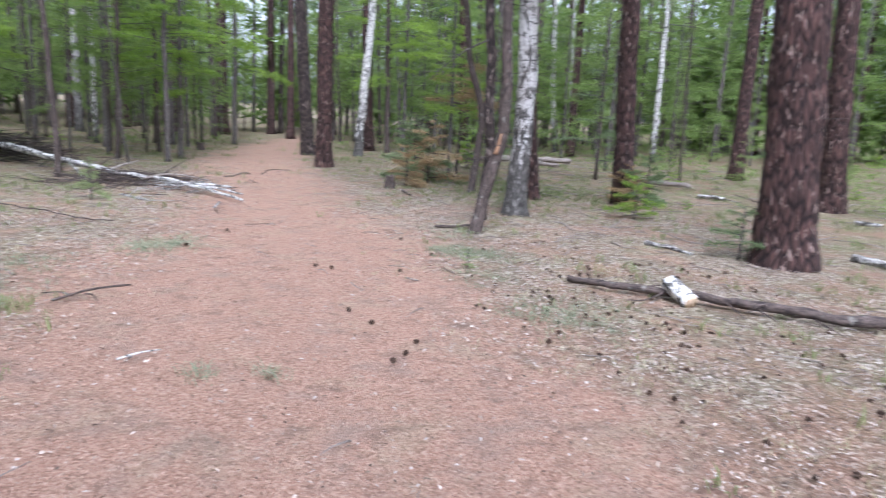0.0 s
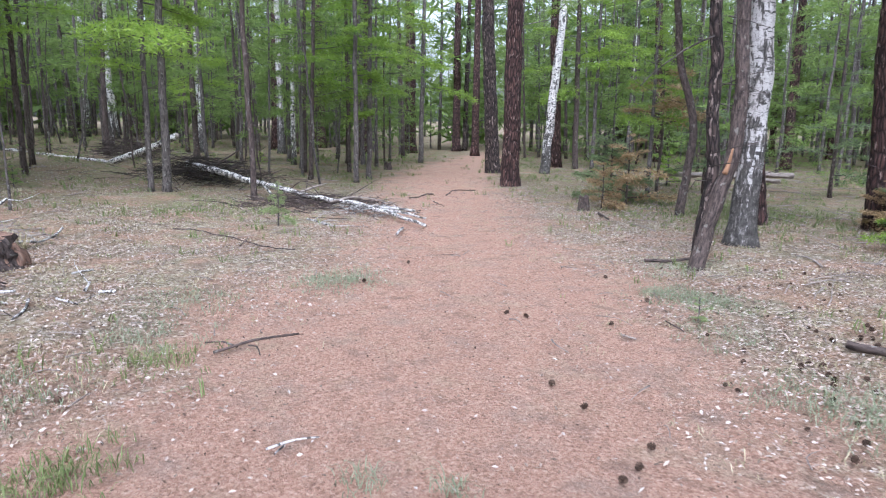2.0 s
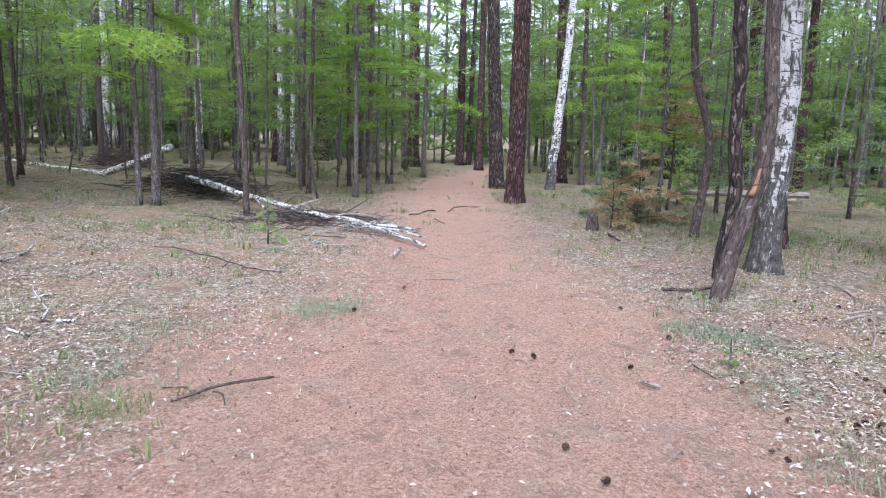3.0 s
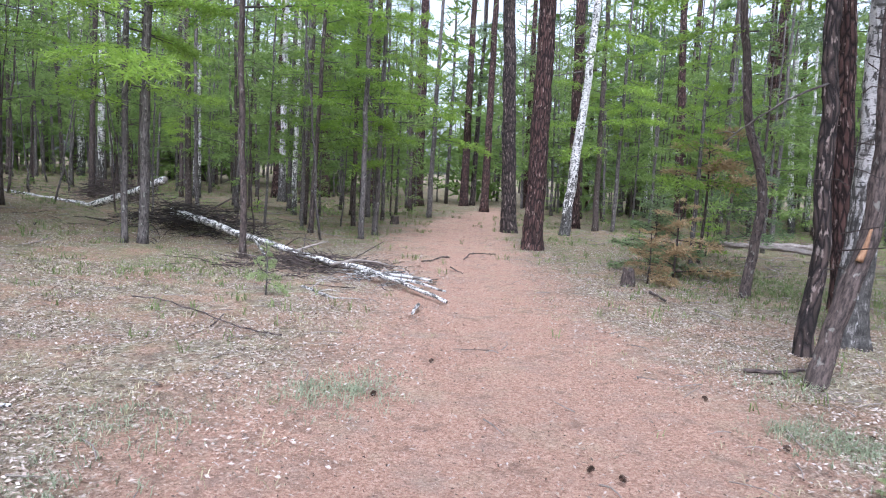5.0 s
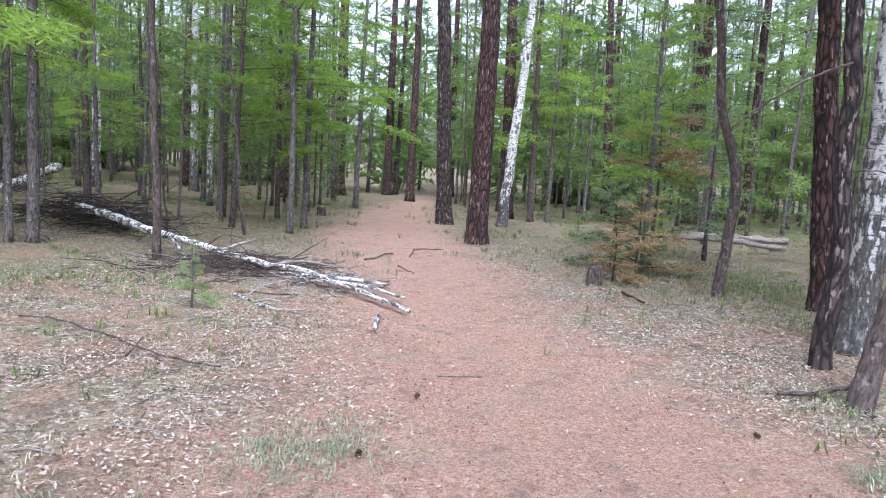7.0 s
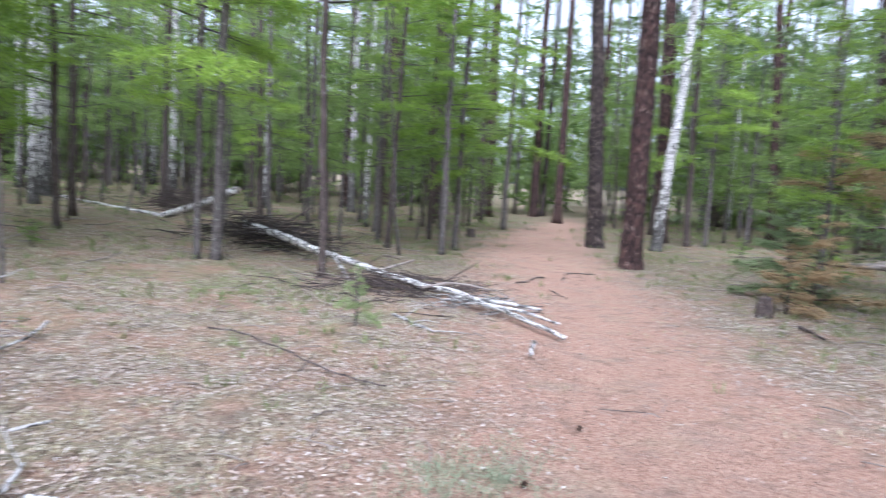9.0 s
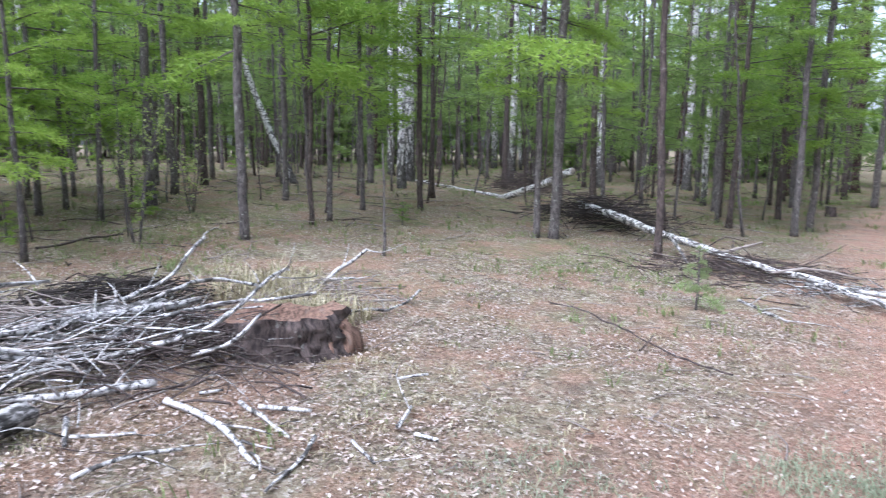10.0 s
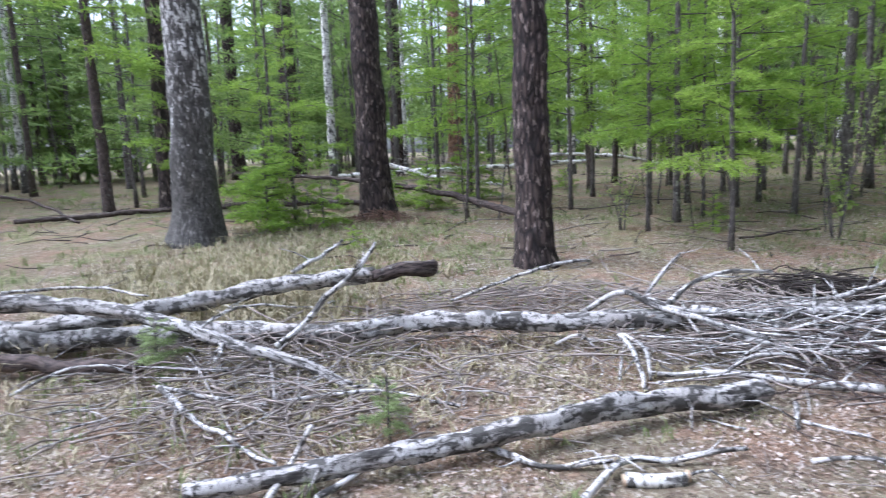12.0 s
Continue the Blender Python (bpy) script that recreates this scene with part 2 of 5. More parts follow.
PEAT = plain_bark("peaty_roots", (0.016, 0.013, 0.012), (0.06, 0.048, 0.042), 0.2)
ROT = plain_bark("rotten_wood", (0.08, 0.05, 0.038), (0.27, 0.165, 0.12), 0.15)
CUT = plain_bark("cut_wood", (0.42, 0.30, 0.2), (0.58, 0.44, 0.32), 0.1)
RAW = plain_bark("torn_orange_wood", (0.22, 0.12, 0.07), (0.42, 0.25, 0.15), 0.0)
LARCH_GREEN = leafy("larch_needles", (0.14, 0.25, 0.035), (0.39, 0.52, 0.1), 0.55)
WOOD_GREEN = leafy("wood_needles", (0.1, 0.17, 0.042), (0.32, 0.42, 0.13), 0.55)
DEEP_GREEN = leafy("pine_needles", (0.11, 0.165, 0.075), (0.25, 0.32, 0.155))
BIRCH_GREEN = leafy("birch_leaves", (0.13, 0.21, 0.055), (0.29, 0.37, 0.13))
BROWN_NEEDLES = leafy("dead_needles", (0.28, 0.19, 0.1), (0.5, 0.37, 0.21), 0.4)
SOFT_GREEN = leafy("seedling_needles", (0.19, 0.25, 0.1), (0.36, 0.43, 0.2), 0.45)
FERN_GREEN = leafy("fresh_grass", (0.12, 0.16, 0.055), (0.27, 0.31, 0.13), 0.35)
SHRUB_GREEN = leafy("shrub_leaves", (0.24, 0.32, 0.08), (0.46, 0.52, 0.2), 0.45)
HERB = leafy("low_herbs", (0.16, 0.19, 0.11), (0.36, 0.39, 0.27), 0.3)
STRAW = litter("dry_grass", (0, (0.19, 0.16, 0.085)), (0.5, (0.34, 0.3, 0.18)), (1, (0.5, 0.44, 0.31)))
LEAF_LITTER = litter("dry_leaves", (0, (0.09, 0.062, 0.048)), (0.25, (0.2, 0.145, 0.11)), (0.55, (0.36, 0.28, 0.23)), (0.84, (0.44, 0.37, 0.33)), (1, (0.52, 0.47, 0.43)))
NEEDLE_LITTER = litter("fallen_needles", (0, (0.11, 0.062, 0.046)), (0.35, (0.33, 0.19, 0.135)), (0.75, (0.48, 0.33, 0.25)), (1, (0.58, 0.46, 0.38)))
CHIPS = litter("bark_chips", (0, (0.05, 0.03, 0.022)), (0.6, (0.14, 0.085, 0.06)), (1, (0.24, 0.15, 0.11)))
CONE = plain_bark("cone_scales", (0.03, 0.018, 0.012), (0.11, 0.07, 0.05))
FLOOR = forest_floor()


# ---- shapes ----
def softplus(v, k):
    return np.log1p(np.exp(np.clip(v * k, -40, 40))) / k + np.maximum(0, v - 40 / k)


def height(x, y):
    """The lie of the land: it rises to the west and falls a little far along the path."""
    x, y = np.asarray(x, float), np.asarray(y, float)
    rise = 0.9 * np.tanh(0.062 * softplus(-x - 3.5, 1.5) / 0.9)
    return rise - 0.4 * np.tanh(0.015 * softplus(y - 14, 0.5) / 0.4)


def ground(x, y):
    return float(height(x, y))


def mesh_of(name, verts, faces, mat, grain=None, foot=None, smooth=True):
    me = bpy.data.meshes.new(name)
    verts = np.asarray(verts, np.float32)
    if isinstance(faces, np.ndarray):
        k = faces.shape[1]
        me.vertices.add(len(verts))
        me.vertices.foreach_set("co", verts.ravel())
        me.loops.add(faces.size)
        me.loops.foreach_set("vertex_index", faces.astype(np.int32).ravel())
        me.polygons.add(len(faces))
        me.polygons.foreach_set("loop_start", np.arange(0, faces.size, k, dtype=np.int32))
        me.update(calc_edges=True)
    else:
        me.from_pydata(verts.tolist(), [], faces)
    me.polygons.foreach_set("use_smooth", np.full(len(me.polygons), smooth))
    if grain is not None:
        a = me.attributes.new("grain", "FLOAT_VECTOR", "POINT")
        a.data.foreach_set("vector", np.asarray(grain, np.float32).ravel())
    if foot is not None:
        a = me.attributes.new("foot", "FLOAT", "POINT")
        a.data.foreach_set("value", np.asarray(foot, np.float32))
    me.materials.append(mat)
    return me


def part(name, me, parent, label=""):
    ob = new(name, me)
    ob.parent = parent
    return tagged(ob, label)


def spline(points, step):
    """A smooth line through the points, as (places, lengths along)."""
    p = np.asarray(points, float)
    if len(p) == 2:
        p = np.array([p[0], p[0] * 0.5 + p[1] * 0.5, p[1]])
    gaps = np.maximum(np.linalg.norm(np.diff(p, axis=0), axis=1), 1e-5)
    slope = np.diff(p, axis=0) / gaps[:, None]
    way = np.vstack([slope[:1], (slope[:-1] * gaps[1:, None] + slope[1:] * gaps[:-1, None]) / (gaps[1:] + gaps[:-1])[:, None], slope[-1:]])
    out = []
    for i, g in enumerate(gaps):
        k = max(1 if step > 5 else 2, int(g / step))
        for t in np.arange(k) / k:
            out.append(p[i] * (2 * t ** 3 - 3 * t * t + 1) + way[i] * g * (t ** 3 - 2 * t * t + t) + p[i + 1] * (3 * t * t - 2 * t ** 3) + way[i + 1] * g * (t ** 3 - t * t))
    out.append(p[-1])
    out = np.array(out)
    s = np.concatenate([[0], np.cumsum(np.linalg.norm(np.diff(out, axis=0), axis=1))])
    return out, s


def tube(points, r0, r1, sides=10, step=0.12, lump=0.06, flare=0.0, plates=0.0, seed=0, power=1.0, wobble=0.0, fine=0.0):
    """A tapering round limb: vertices, quads, bark coordinates, and how near its foot each vertex is."""
    c, s = spline(points, step)
    if fine:
        k = np.array([s[i] < fine or i % 8 == 0 or i == len(s) - 1 for i in range(len(s))])
        c, s = c[k], s[k]
    if wobble:
        for i in range(len(c)):
            v = noise.noise_vector((seed * 3.7, s[i] * 1.6, 2.0)) * wobble + noise.noise_vector((seed * 1.3, s[i] * 6.0, 5.0)) * wobble * 0.35
            c[i] += np.array(v) * min(1.0, s[i] * 3)
    d = np.gradient(c, axis=0)
    d /= np.linalg.norm(d, axis=1)[:, None]
    ref = np.array([1.0, 0, 0]) if abs(d[:, 2]).mean() > 0.7 else np.array([0, 0, 1.0])
    u = np.cross(d, ref)
    u /= np.linalg.norm(u, axis=1)[:, None]
    w = np.cross(d, u)
    rad = r0 + (r1 - r0) * (s / s[-1]) ** power
    ang = np.arange(sides) * (2 * math.pi / sides)
    verts, grain, foot = [], [], []
    for i in range(len(c)):
        for a in ang:
            ca, sa = math.cos(a), math.sin(a)
            r = rad[i]
            k = 1 + lump * noise.noise((ca * 1.5 + seed * 5.1, sa * 1.5, s[i] * 2.0 / max(0.3, r0 * 6)))
            if flare:
                roots = 0.6 + 0.8 * abs(noise.noise((ca * 1.8 + seed, sa * 1.8, 0.3)))
                k += flare * roots * math.exp(-s[i] / (0.9 * r0 + 0.1))
            r *= k
            if plates:
                e = abs(noise.noise((ca * r0 * 24 + seed, sa * r0 * 24, s[i] * 6.5)))
                r += plates * (min(1.0, e * 4.5) - 0.7)
                r += plates * 0.5 * noise.noise((ca * r0 * 50 + seed, sa * r0 * 50, s[i] * 18))
            verts.append(c[i] + (u[i] * ca + w[i] * sa) * r)
            grain.append((ca * r0, sa * r0, s[i]))
            foot.append(math.exp(-s[i] / (0.35 + 5.5 * r0)))
    faces = []
    for i in range(len(c) - 1):
        for j in range(sides):
            k = (j + 1) % sides
            faces.append((i * sides + j, i * sides + k, (i + 1) * sides + k, (i + 1) * sides + j))
    n = len(c) * sides
    faces.append(tuple(range(sides))[::-1])
    faces.append(tuple(range(n - sides, n)))
    return np.array(verts), faces, np.array(grain), np.array(foot)


def joined(pieces):
    """Several tubes as one set of vertices and faces."""
    verts, faces, grain, foot, k = [], [], [], [], 0
    for v, f, g, h in pieces:
        verts.append(v), grain.append(g), foot.append(h)
        faces += [tuple(i + k for i in face) for face in f]
        k += len(v)
    return np.vstack(verts), faces, np.vstack(grain), np.concatenate(foot)


def tube_mesh(name, mat, geo, smooth=True, lying=False):
    return mesh_of(name, geo[0], geo[1], mat, geo[2], geo[3] * (0 if lying else 1), smooth)


# ---- foliage ----
def spray(rng, length, twigs, tufts, blades, size, droop=0.22):
    """One feathery conifer branch along +x: its axis and its needle blades as loose triangles."""
    axis = lambda u: np.stack([u * length, 0 * u, length * (0.10 * u - droop * u * u)], -1)
    u = np.linspace(0.12, 1.0, twigs) + rng.uniform(-0.02, 0.02, twigs)
    side = np.where(np.arange(twigs) % 2 == 0, 1.0, -1.0)
    reach = length * 0.34 * (1.08 - u) ** 0.7 * rng.uniform(0.6, 1.25, twigs) + 0.04
    turn = side * np.radians(rng.uniform(38, 75, twigs))
    way = np.stack([np.cos(turn), np.sin(turn), rng.uniform(-0.3, 0.12, twigs)], -1)
    base = axis(u)
    v = np.linspace(0.1, 1.0, tufts)
    at = base[:, None] + way[:, None] * (reach[:, None] * v)[..., None]
    at[..., 2] -= (reach[:, None] * v ** 2) * 0.18
    at = at.reshape(-1, 3)
    out = np.repeat(way, tufts, 0)
    at = np.vstack([at, axis(np.linspace(0.2, 1.02, tufts * 2))])
    out = np.vstack([out, np.tile([1.0, 0, -0.1], (tufts * 2, 1))])
    at, out = np.repeat(at, blades, 0), np.repeat(out, blades, 0)
    n = len(at)
    d = out * 0.5 + rng.normal(0, 0.75, (n, 3)) * np.array([1, 1, 0.55])
    d /= np.linalg.norm(d, axis=1)[:, None]
    s = np.cross(d, rng.normal(0, 0.5, (n, 3)) + np.array([0, 0, 1.0]))
    s /= np.linalg.norm(s, axis=1)[:, None] + 1e-6
    k = size * rng.uniform(0.6, 1.3, n)[:, None]
    at = at + rng.normal(0, size * 0.25, (n, 3))
    tri = np.stack([at - s * k * 0.095, at + s * k * 0.095, at + d * k], 1)
    return tri.reshape(-1, 3), [axis(np.array([t]))[0] for t in (0, 0.35, 0.7, 1.0)]


def crown(seed, low, top, spread, count, twigs, tufts, blades, size, gap=0.0, droop=0.22, thin=0.72):
    """The branches and needles of one conifer of unit lean, from the height low to top."""
    rng = np.random.default_rng(seed)
    kinds = [spray(rng, 1.0, twigs, tufts, blades, size, droop) for _ in range(4)]
    tris, wood = [], []
    for i in range(count):
        f = (i + rng.uniform(0, 1)) / count
        z = low + (top - low) * f
        if rng.uniform() < (gap if z < 8.5 else max(gap, thin)):
            continue
        length = spread * (0.25 + 0.75 * (1 - f) ** 0.8) * rng.uniform(0.6, 1.2)
        a = i * 2.4 + rng.uniform(-0.5, 0.5)
        tilt = radians(rng.uniform(-12, 18) + 22 * f)
        t, ax = kinds[rng.integers(4)]
        grown = (length, length, length)
        m = np.array(Matrix.Rotation(a, 3, "Z") @ Matrix.Rotation(-tilt, 3, "Y") @ Matrix.Rotation(rng.uniform(-0.3, 0.3), 3, "X"))
        tris.append((t * np.array(grown)) @ m.T + np.array([0, 0, z]))
        wood.append(tube([(np.array(p) * length) @ m.T + np.array([0, 0, z]) for p in (ax[0], ax[2], ax[3])], 0.007 + 0.007 * length, 0.003, 3, 9, 0))
    return np.vstack(tris), joined(wood)


def crown_meshes(name, mat, *args, **more):
    tris, wood = crown(*args, **more)
    return (mesh_of(name, tris, np.arange(len(tris)).reshape(-1, 3), mat, smooth=False),
            tube_mesh(name + "_branches", GREY_BARK, wood))


LARCH_CROWNS = [crown_meshes("larch_crown", LARCH_GREEN, 10 + i, 1.9 + 0.35 * i, 12.5, 1.9, 38, 20, 8, 3, 0.085, gap=0.1) for i in range(4)]
YOUNG_CROWNS = [crown_meshes("young_larch_crown", LARCH_GREEN, 20 + i, 0.9 + 0.25 * i, 5.2, 1.35, 28, 19, 7, 3, 0.085, gap=0.1) for i in range(4)]
PINE_CROWNS = [crown_meshes("pine_crown", DEEP_GREEN, 30 + i, 6.5 + i, 16, 2.4, 18, 14, 4, 3, 0.18, gap=0.05) for i in range(2)]
FIR_CROWNS = [crown_meshes("young_pine_crown", DEEP_GREEN, 40 + i, 0.5, 3.6, 1.0, 24, 13, 5, 3, 0.12, gap=0.1) for i in range(2)]
BIRCH_CROWNS = [crown_meshes("birch_crown", BIRCH_GREEN, 50 + i, 4.2, 12, 1.8, 26, 12, 4, 2, 0.11, gap=0.15, droop=0.4) for i in range(2)]
WOOD_CROWNS = [crown_meshes("wood_larch_crown", WOOD_GREEN, 70 + i, 2.0 + 0.4 * i, 12, 2.0, 23, 14, 6, 2, 0.14, gap=0.12, thin=0.6) for i in range(4)]
WOOD_YOUNG = [crown_meshes("wood_young_crown", WOOD_GREEN, 80 + i, 0.7 + 0.25 * i, 5.2, 1.4, 19, 13, 5, 2, 0.145, gap=0.1) for i in range(4)]


def dead_twigs(seed, low, top, count, length, r=0.006):
    rng = np.random.default_rng(seed)
    made = []
    for i in range(count):
        z, a = rng.uniform(low, top), rng.uniform(0, 6.28)
        k = length * rng.uniform(0.4, 1.2)
        up = rng.uniform(-0.3, 0.5)
        d = np.array([math.cos(a), math.sin(a), up])
        e = np.array([math.cos(a + rng.uniform(-0.6, 0.6)), math.sin(a + rng.uniform(-0.6, 0.6)), up - rng.uniform(0, 0.5)])
        o = np.array([0, 0, z])
        made.append(tube([o, o + d * k * 0.5, o + d * k * 0.5 + e * k * 0.5], r, r * 0.4, 3, 9, 0.1))
    return joined(made)


TWIGS = [tube_mesh("dead_twigs", DARK_BARK, dead_twigs(60 + i, 0.5, 4.2, 18, 0.6)) for i in range(4)]


# ---- ground ----
def spread_line(lo, hi, step, far):
    inner = np.arange(lo, hi + 1e-6, step)
    grow = step * np.cumsum(1.16 ** np.arange(1, 60))
    grow = grow[grow < far]
    return np.concatenate([lo - grow[::-1], inner, hi + grow])


def track_edges(y):
    left = np.interp(y, (-6, 0, 2, 3.4, 5.1, 10, 15.5, 20, 27, 34), (-2.0, -1.9, -1.6, -1.5, -1.05, -1.05, -1.7, -1.5, -0.6, 0.6))
    right = np.interp(y, (-6, -0.5, 1.8, 3.2, 4.6, 6, 10, 16, 27, 34), (2.4, 2.3, 2.0, 1.85, 1.8, 1.45, 1.1, 0.55, 1.1, 1.8))
    return left, right


def track_share(x, y):
    left, right = track_edges(y)
    inside = np.minimum(x - left, right - x)
    return np.clip(0.5 + inside * 0.5, 0, 1) * np.clip((40 - y) / 8, 0, 1)


def build_ground():
    xs, ys = spread_line(-14.0, 9.0, 0.15, 700), spread_line(-5.0, 20.0, 0.15, 700)
    gx, gy = np.meshgrid(xs, ys)
    x, y = gx.ravel(), gy.ravel()
    z = height(x, y)
    share = track_share(x, y)
    for i in range(len(x)):
        if abs(x[i]) < 45 and abs(y[i]) < 60:
            n1 = noise.noise((x[i] * 0.7, y[i] * 0.7, 0.0))
            n2 = noise.noise((x[i] * 3.1, y[i] * 3.1, 4.0))
            z[i] += (0.035 * n1 + 0.016 * n2) * (1 - 0.75 * share[i])
        else:
            z[i] += 0.5 * noise.noise((x[i] * 0.02, y[i] * 0.02, 1.0))
    z -= 0.025 * share
    nx, ny = len(xs), len(ys)
    i = (np.arange(ny - 1)[:, None] * nx + np.arange(nx - 1)).ravel()
    me = mesh_of("ground", np.stack([x, y, z], 1), np.stack([i, i + 1, i + nx + 1, i + nx], 1), FLOOR)
    a = me.attributes.new("track", "FLOAT", "POINT")
    a.data.foreach_set("value", share.astype(np.float32))
    far = np.clip((np.hypot(x + 0.5, y - 3) - 4) / 5.5, 0.34, 1.15)
    a = me.attributes.new("green", "FLOAT", "POINT")
    a.data.foreach_set("value", (far * (1 - share)).astype(np.float32))
    return tagged(new("ground", me), "forest floor with a reddish needle-strewn footpath and pale dry litter", "ground", kind="structure")


build_ground()
TAKEN = []


# ---- trees ----
def trunk_line(x, y, top, lean=(0.0, 0.0), via=()):
    z = ground(x, y) - 0.06
    pts = [(0, 0, 0)] + [(a - x, b - y, c - z) for a, b, c in via]
    bx, by, bz = pts[-1]
    if len(pts) > 1:
        lean = (bx / bz * 0.25, by / bz * 0.25)
    pts.append((bx + lean[0] * (top - bz), by + lean[1] * (top - bz), top))
    return (x, y, z), pts


def tree(name, x, y, r, top, bark, label, crown_of=None, turn=0.0, size=1.0, lean=(0.0, 0.0), via=(), flare=0.35, sides=14,
         step=0.22, plates=0.0, twigs=0, lump=0.08, wobble=0.03, group="", raised=0.0):
    """A standing tree: an empty at its foot with trunk, branches, needles and dead twigs under it."""
    base, pts = trunk_line(x, y, top, lean, via)
    TAKEN.append((x, y, r))
    seed = len(TAKEN)
    t = tagged(new(name), label, "tree", group)
    t.location = base
    part("trunk", tube_mesh("trunk", bark, tube(pts, r, r * 0.35, sides, step, lump, flare, plates, seed, 1.0, wobble, 5.5 if plates else 0)), t)
    slope = Vector((0, 0, 1)).rotation_difference(Vector(pts[-1])).to_matrix().to_4x4()
    if crown_of:
        o = tagged(part("boughwork", crown_of[1], t), kind="stuff")
        tagged(part("crown", crown_of[0], o), kind="stuff")
        o.matrix_basis = slope @ Matrix.Translation((0, 0, raised)) @ Matrix.Rotation(turn, 4, "Z") @ Matrix.Diagonal((size, size, size, 1))
    if twigs:
        o = tagged(part("dry_growth", TWIGS[seed % 4], t), kind="stuff")
        o.matrix_basis = slope @ Matrix.Rotation(seed * 1.7, 4, "Z")
    return t


PINE_LABEL = "tall pine with dark reddish plated bark standing beside the footpath"
# the big conifers
for x, y, r, top, bark, lean, plates, label in (
        (1.22, 13.85, 0.2, 17, PINE, (0.0, -0.03), 0.014, PINE_LABEL),
        (0.98, 18.4, 0.205, 17, LARCH, (-0.06, -0.02), 0.012, "tall larch with grey-brown bark beside the footpath"),
        (4.5, 8.16, 0.135, 15, PINE, (-0.09, 0.02), 0.012, "dark pine standing behind the grey birch"),
        (6.05, 7.8, 0.175, 16, PINE, (-0.06, 0.0), 0.012, "dark pine with torn red bark at its foot"),
        (5.49, 3.07, 0.285, 18, PINE, (-0.05, 0.04), 0.02, "massive old pine with deeply cracked red-brown bark"),
        (9.77, 7.18, 0.21, 17, PINE, (-0.05, 0.03), 0.012, "dark leaning pine in pale dry grass"),
        (-2.9, 34.0, 0.3, 18, PINE, (0, 0), 0, PINE_LABEL),
        (0.5, 31.8, 0.19, 18, PINE, (0, 0), 0, PINE_LABEL),
        (-0.57, 37.8, 0.24, 18, PINE, (0, 0), 0, PINE_LABEL),
        (-0.1, 38.9, 0.15, 17, LARCH, (0.02, 0), 0, "slim far larch at the bend of the path"),
        (10.3, 24.4, 0.24, 18, PINE, (0, 0), 0, "reddish pine far off among young trees"),
        (-7.87, 1.69, 0.195, 17, LARCH, (-0.02, 0.0), 0.016, "straight dark larch with cracked scaly bark behind the brush pile"),
        (-12.0, -0.12, 0.26, 18, LARCH, (-0.02, -0.02), 0.016, "thick larch with flaky bark and red rotten wood at its foot"),
        (-14.33, -4.28, 0.17, 16, LARCH, (0, 0.02), 0.01, "slim larch standing behind the old birch"),
        (-24.5, -3.4, 0.34, 18, LARCH, (0, 0), 0, "thick dark larch far in the wood"),
        (-26.0, 0.2, 0.3, 18, LARCH, (0, 0), 0, "grey larch far in the wood"),
        (-25.0, -5.4, 0.24, 18, LARCH, (0, 0), 0, "grey larch far in the wood"),
        (-7.5, 33.2, 0.32, 18, PINE, (0, 0), 0, "thick dark pine deep among thin larches")):
    near = plates > 0
    t = tree("pine_tree" if bark is PINE else "larch_tree", x, y, r, top, bark, label, PINE_CROWNS[len(TAKEN) % 2], x * 2.1, 1.0, lean,
             sides=32 if near else 12, step=0.065 if near else 0.3, plates=plates, twigs=1, flare=0.42)
tree("larch_tree", -22.7, 2.0, 0.22, 16, ORANGE_BARK, "dead larch with orange stripped bark", PINE_CROWNS[0], 1.0, lean=(0.02, 0.02))

# birches
for x, y, r, top, bark, via, label in (
        (2.5, 18.55, 0.14, 12, BIRCH, ((2.66, 18.6, 2.0), (2.85, 18.6, 4.2)), "slender leaning white birch with black marks by the path"),
        (3.62, 6.42, 0.15, 13, GREY_BIRCH, ((3.67, 6.46, 1.6), (3.62, 6.4, 3.1)), "old grey birch with rough splayed foot"),
        (-10.37, -2.59, 0.3, 15, OLD_WHITE, ((-10.3, -2.52, 1.8), (-10.24, -2.47, 3.6)), "thick old birch with black fissured foot"),
        (-13.0, 16.74, 0.17, 13, BIRCH, (), "white birch with black marks among dark trunks"),
        (-11.5, 14.51, 0.115, 12, BIRCH, (), "slim white birch deep in the wood"),
        (-18.2, 30.6, 0.16, 13, BIRCH, (), "far white birch in the wood"),
        (-12.2, 21.5, 0.12, 12, BIRCH, ((-12.1, 21.4, 2.0),), "slim white birch deep in the wood"),
        (-9.2, 22.0, 0.13, 12, BIRCH, (), "white birch with dark patches among thin larches"),
        (-7.2, 25.0, 0.14, 12, GREY_BIRCH, (), "greyish birch deep in the wood"),
        (-13.8, 13.0, 0.09, 9, BIRCH, ((-14.3, 12.8, 1.6), (-15.2, 12.5, 4.0)), "thin leaning birch in the wood"),
        (12.5, 27.0, 0.13, 12, BIRCH, ((12.2, 27, 2.5),), "white birch far behind young pines"),
        (-19.5, 5.0, 0.12, 12, BIRCH, (), "white birch far behind young larches"),
        (-18.0, 8.5, 0.13, 12, BIRCH, (), "white birch far behind young larches"),
        (-19.0, -1.5, 0.12, 12, BIRCH, (), "pale birch far in the wood")):
    old = bark in (GREY_BIRCH, OLD_WHITE)
    tree("birch_tree", x, y, r, top, bark, label, BIRCH_CROWNS[len(TAKEN) % 2], x, via=via, sides=22 if abs(x) < 12 else 12,
         step=0.1 if y < 20 else 0.25, flare=0.8 if old else 0.25, lump=0.14)

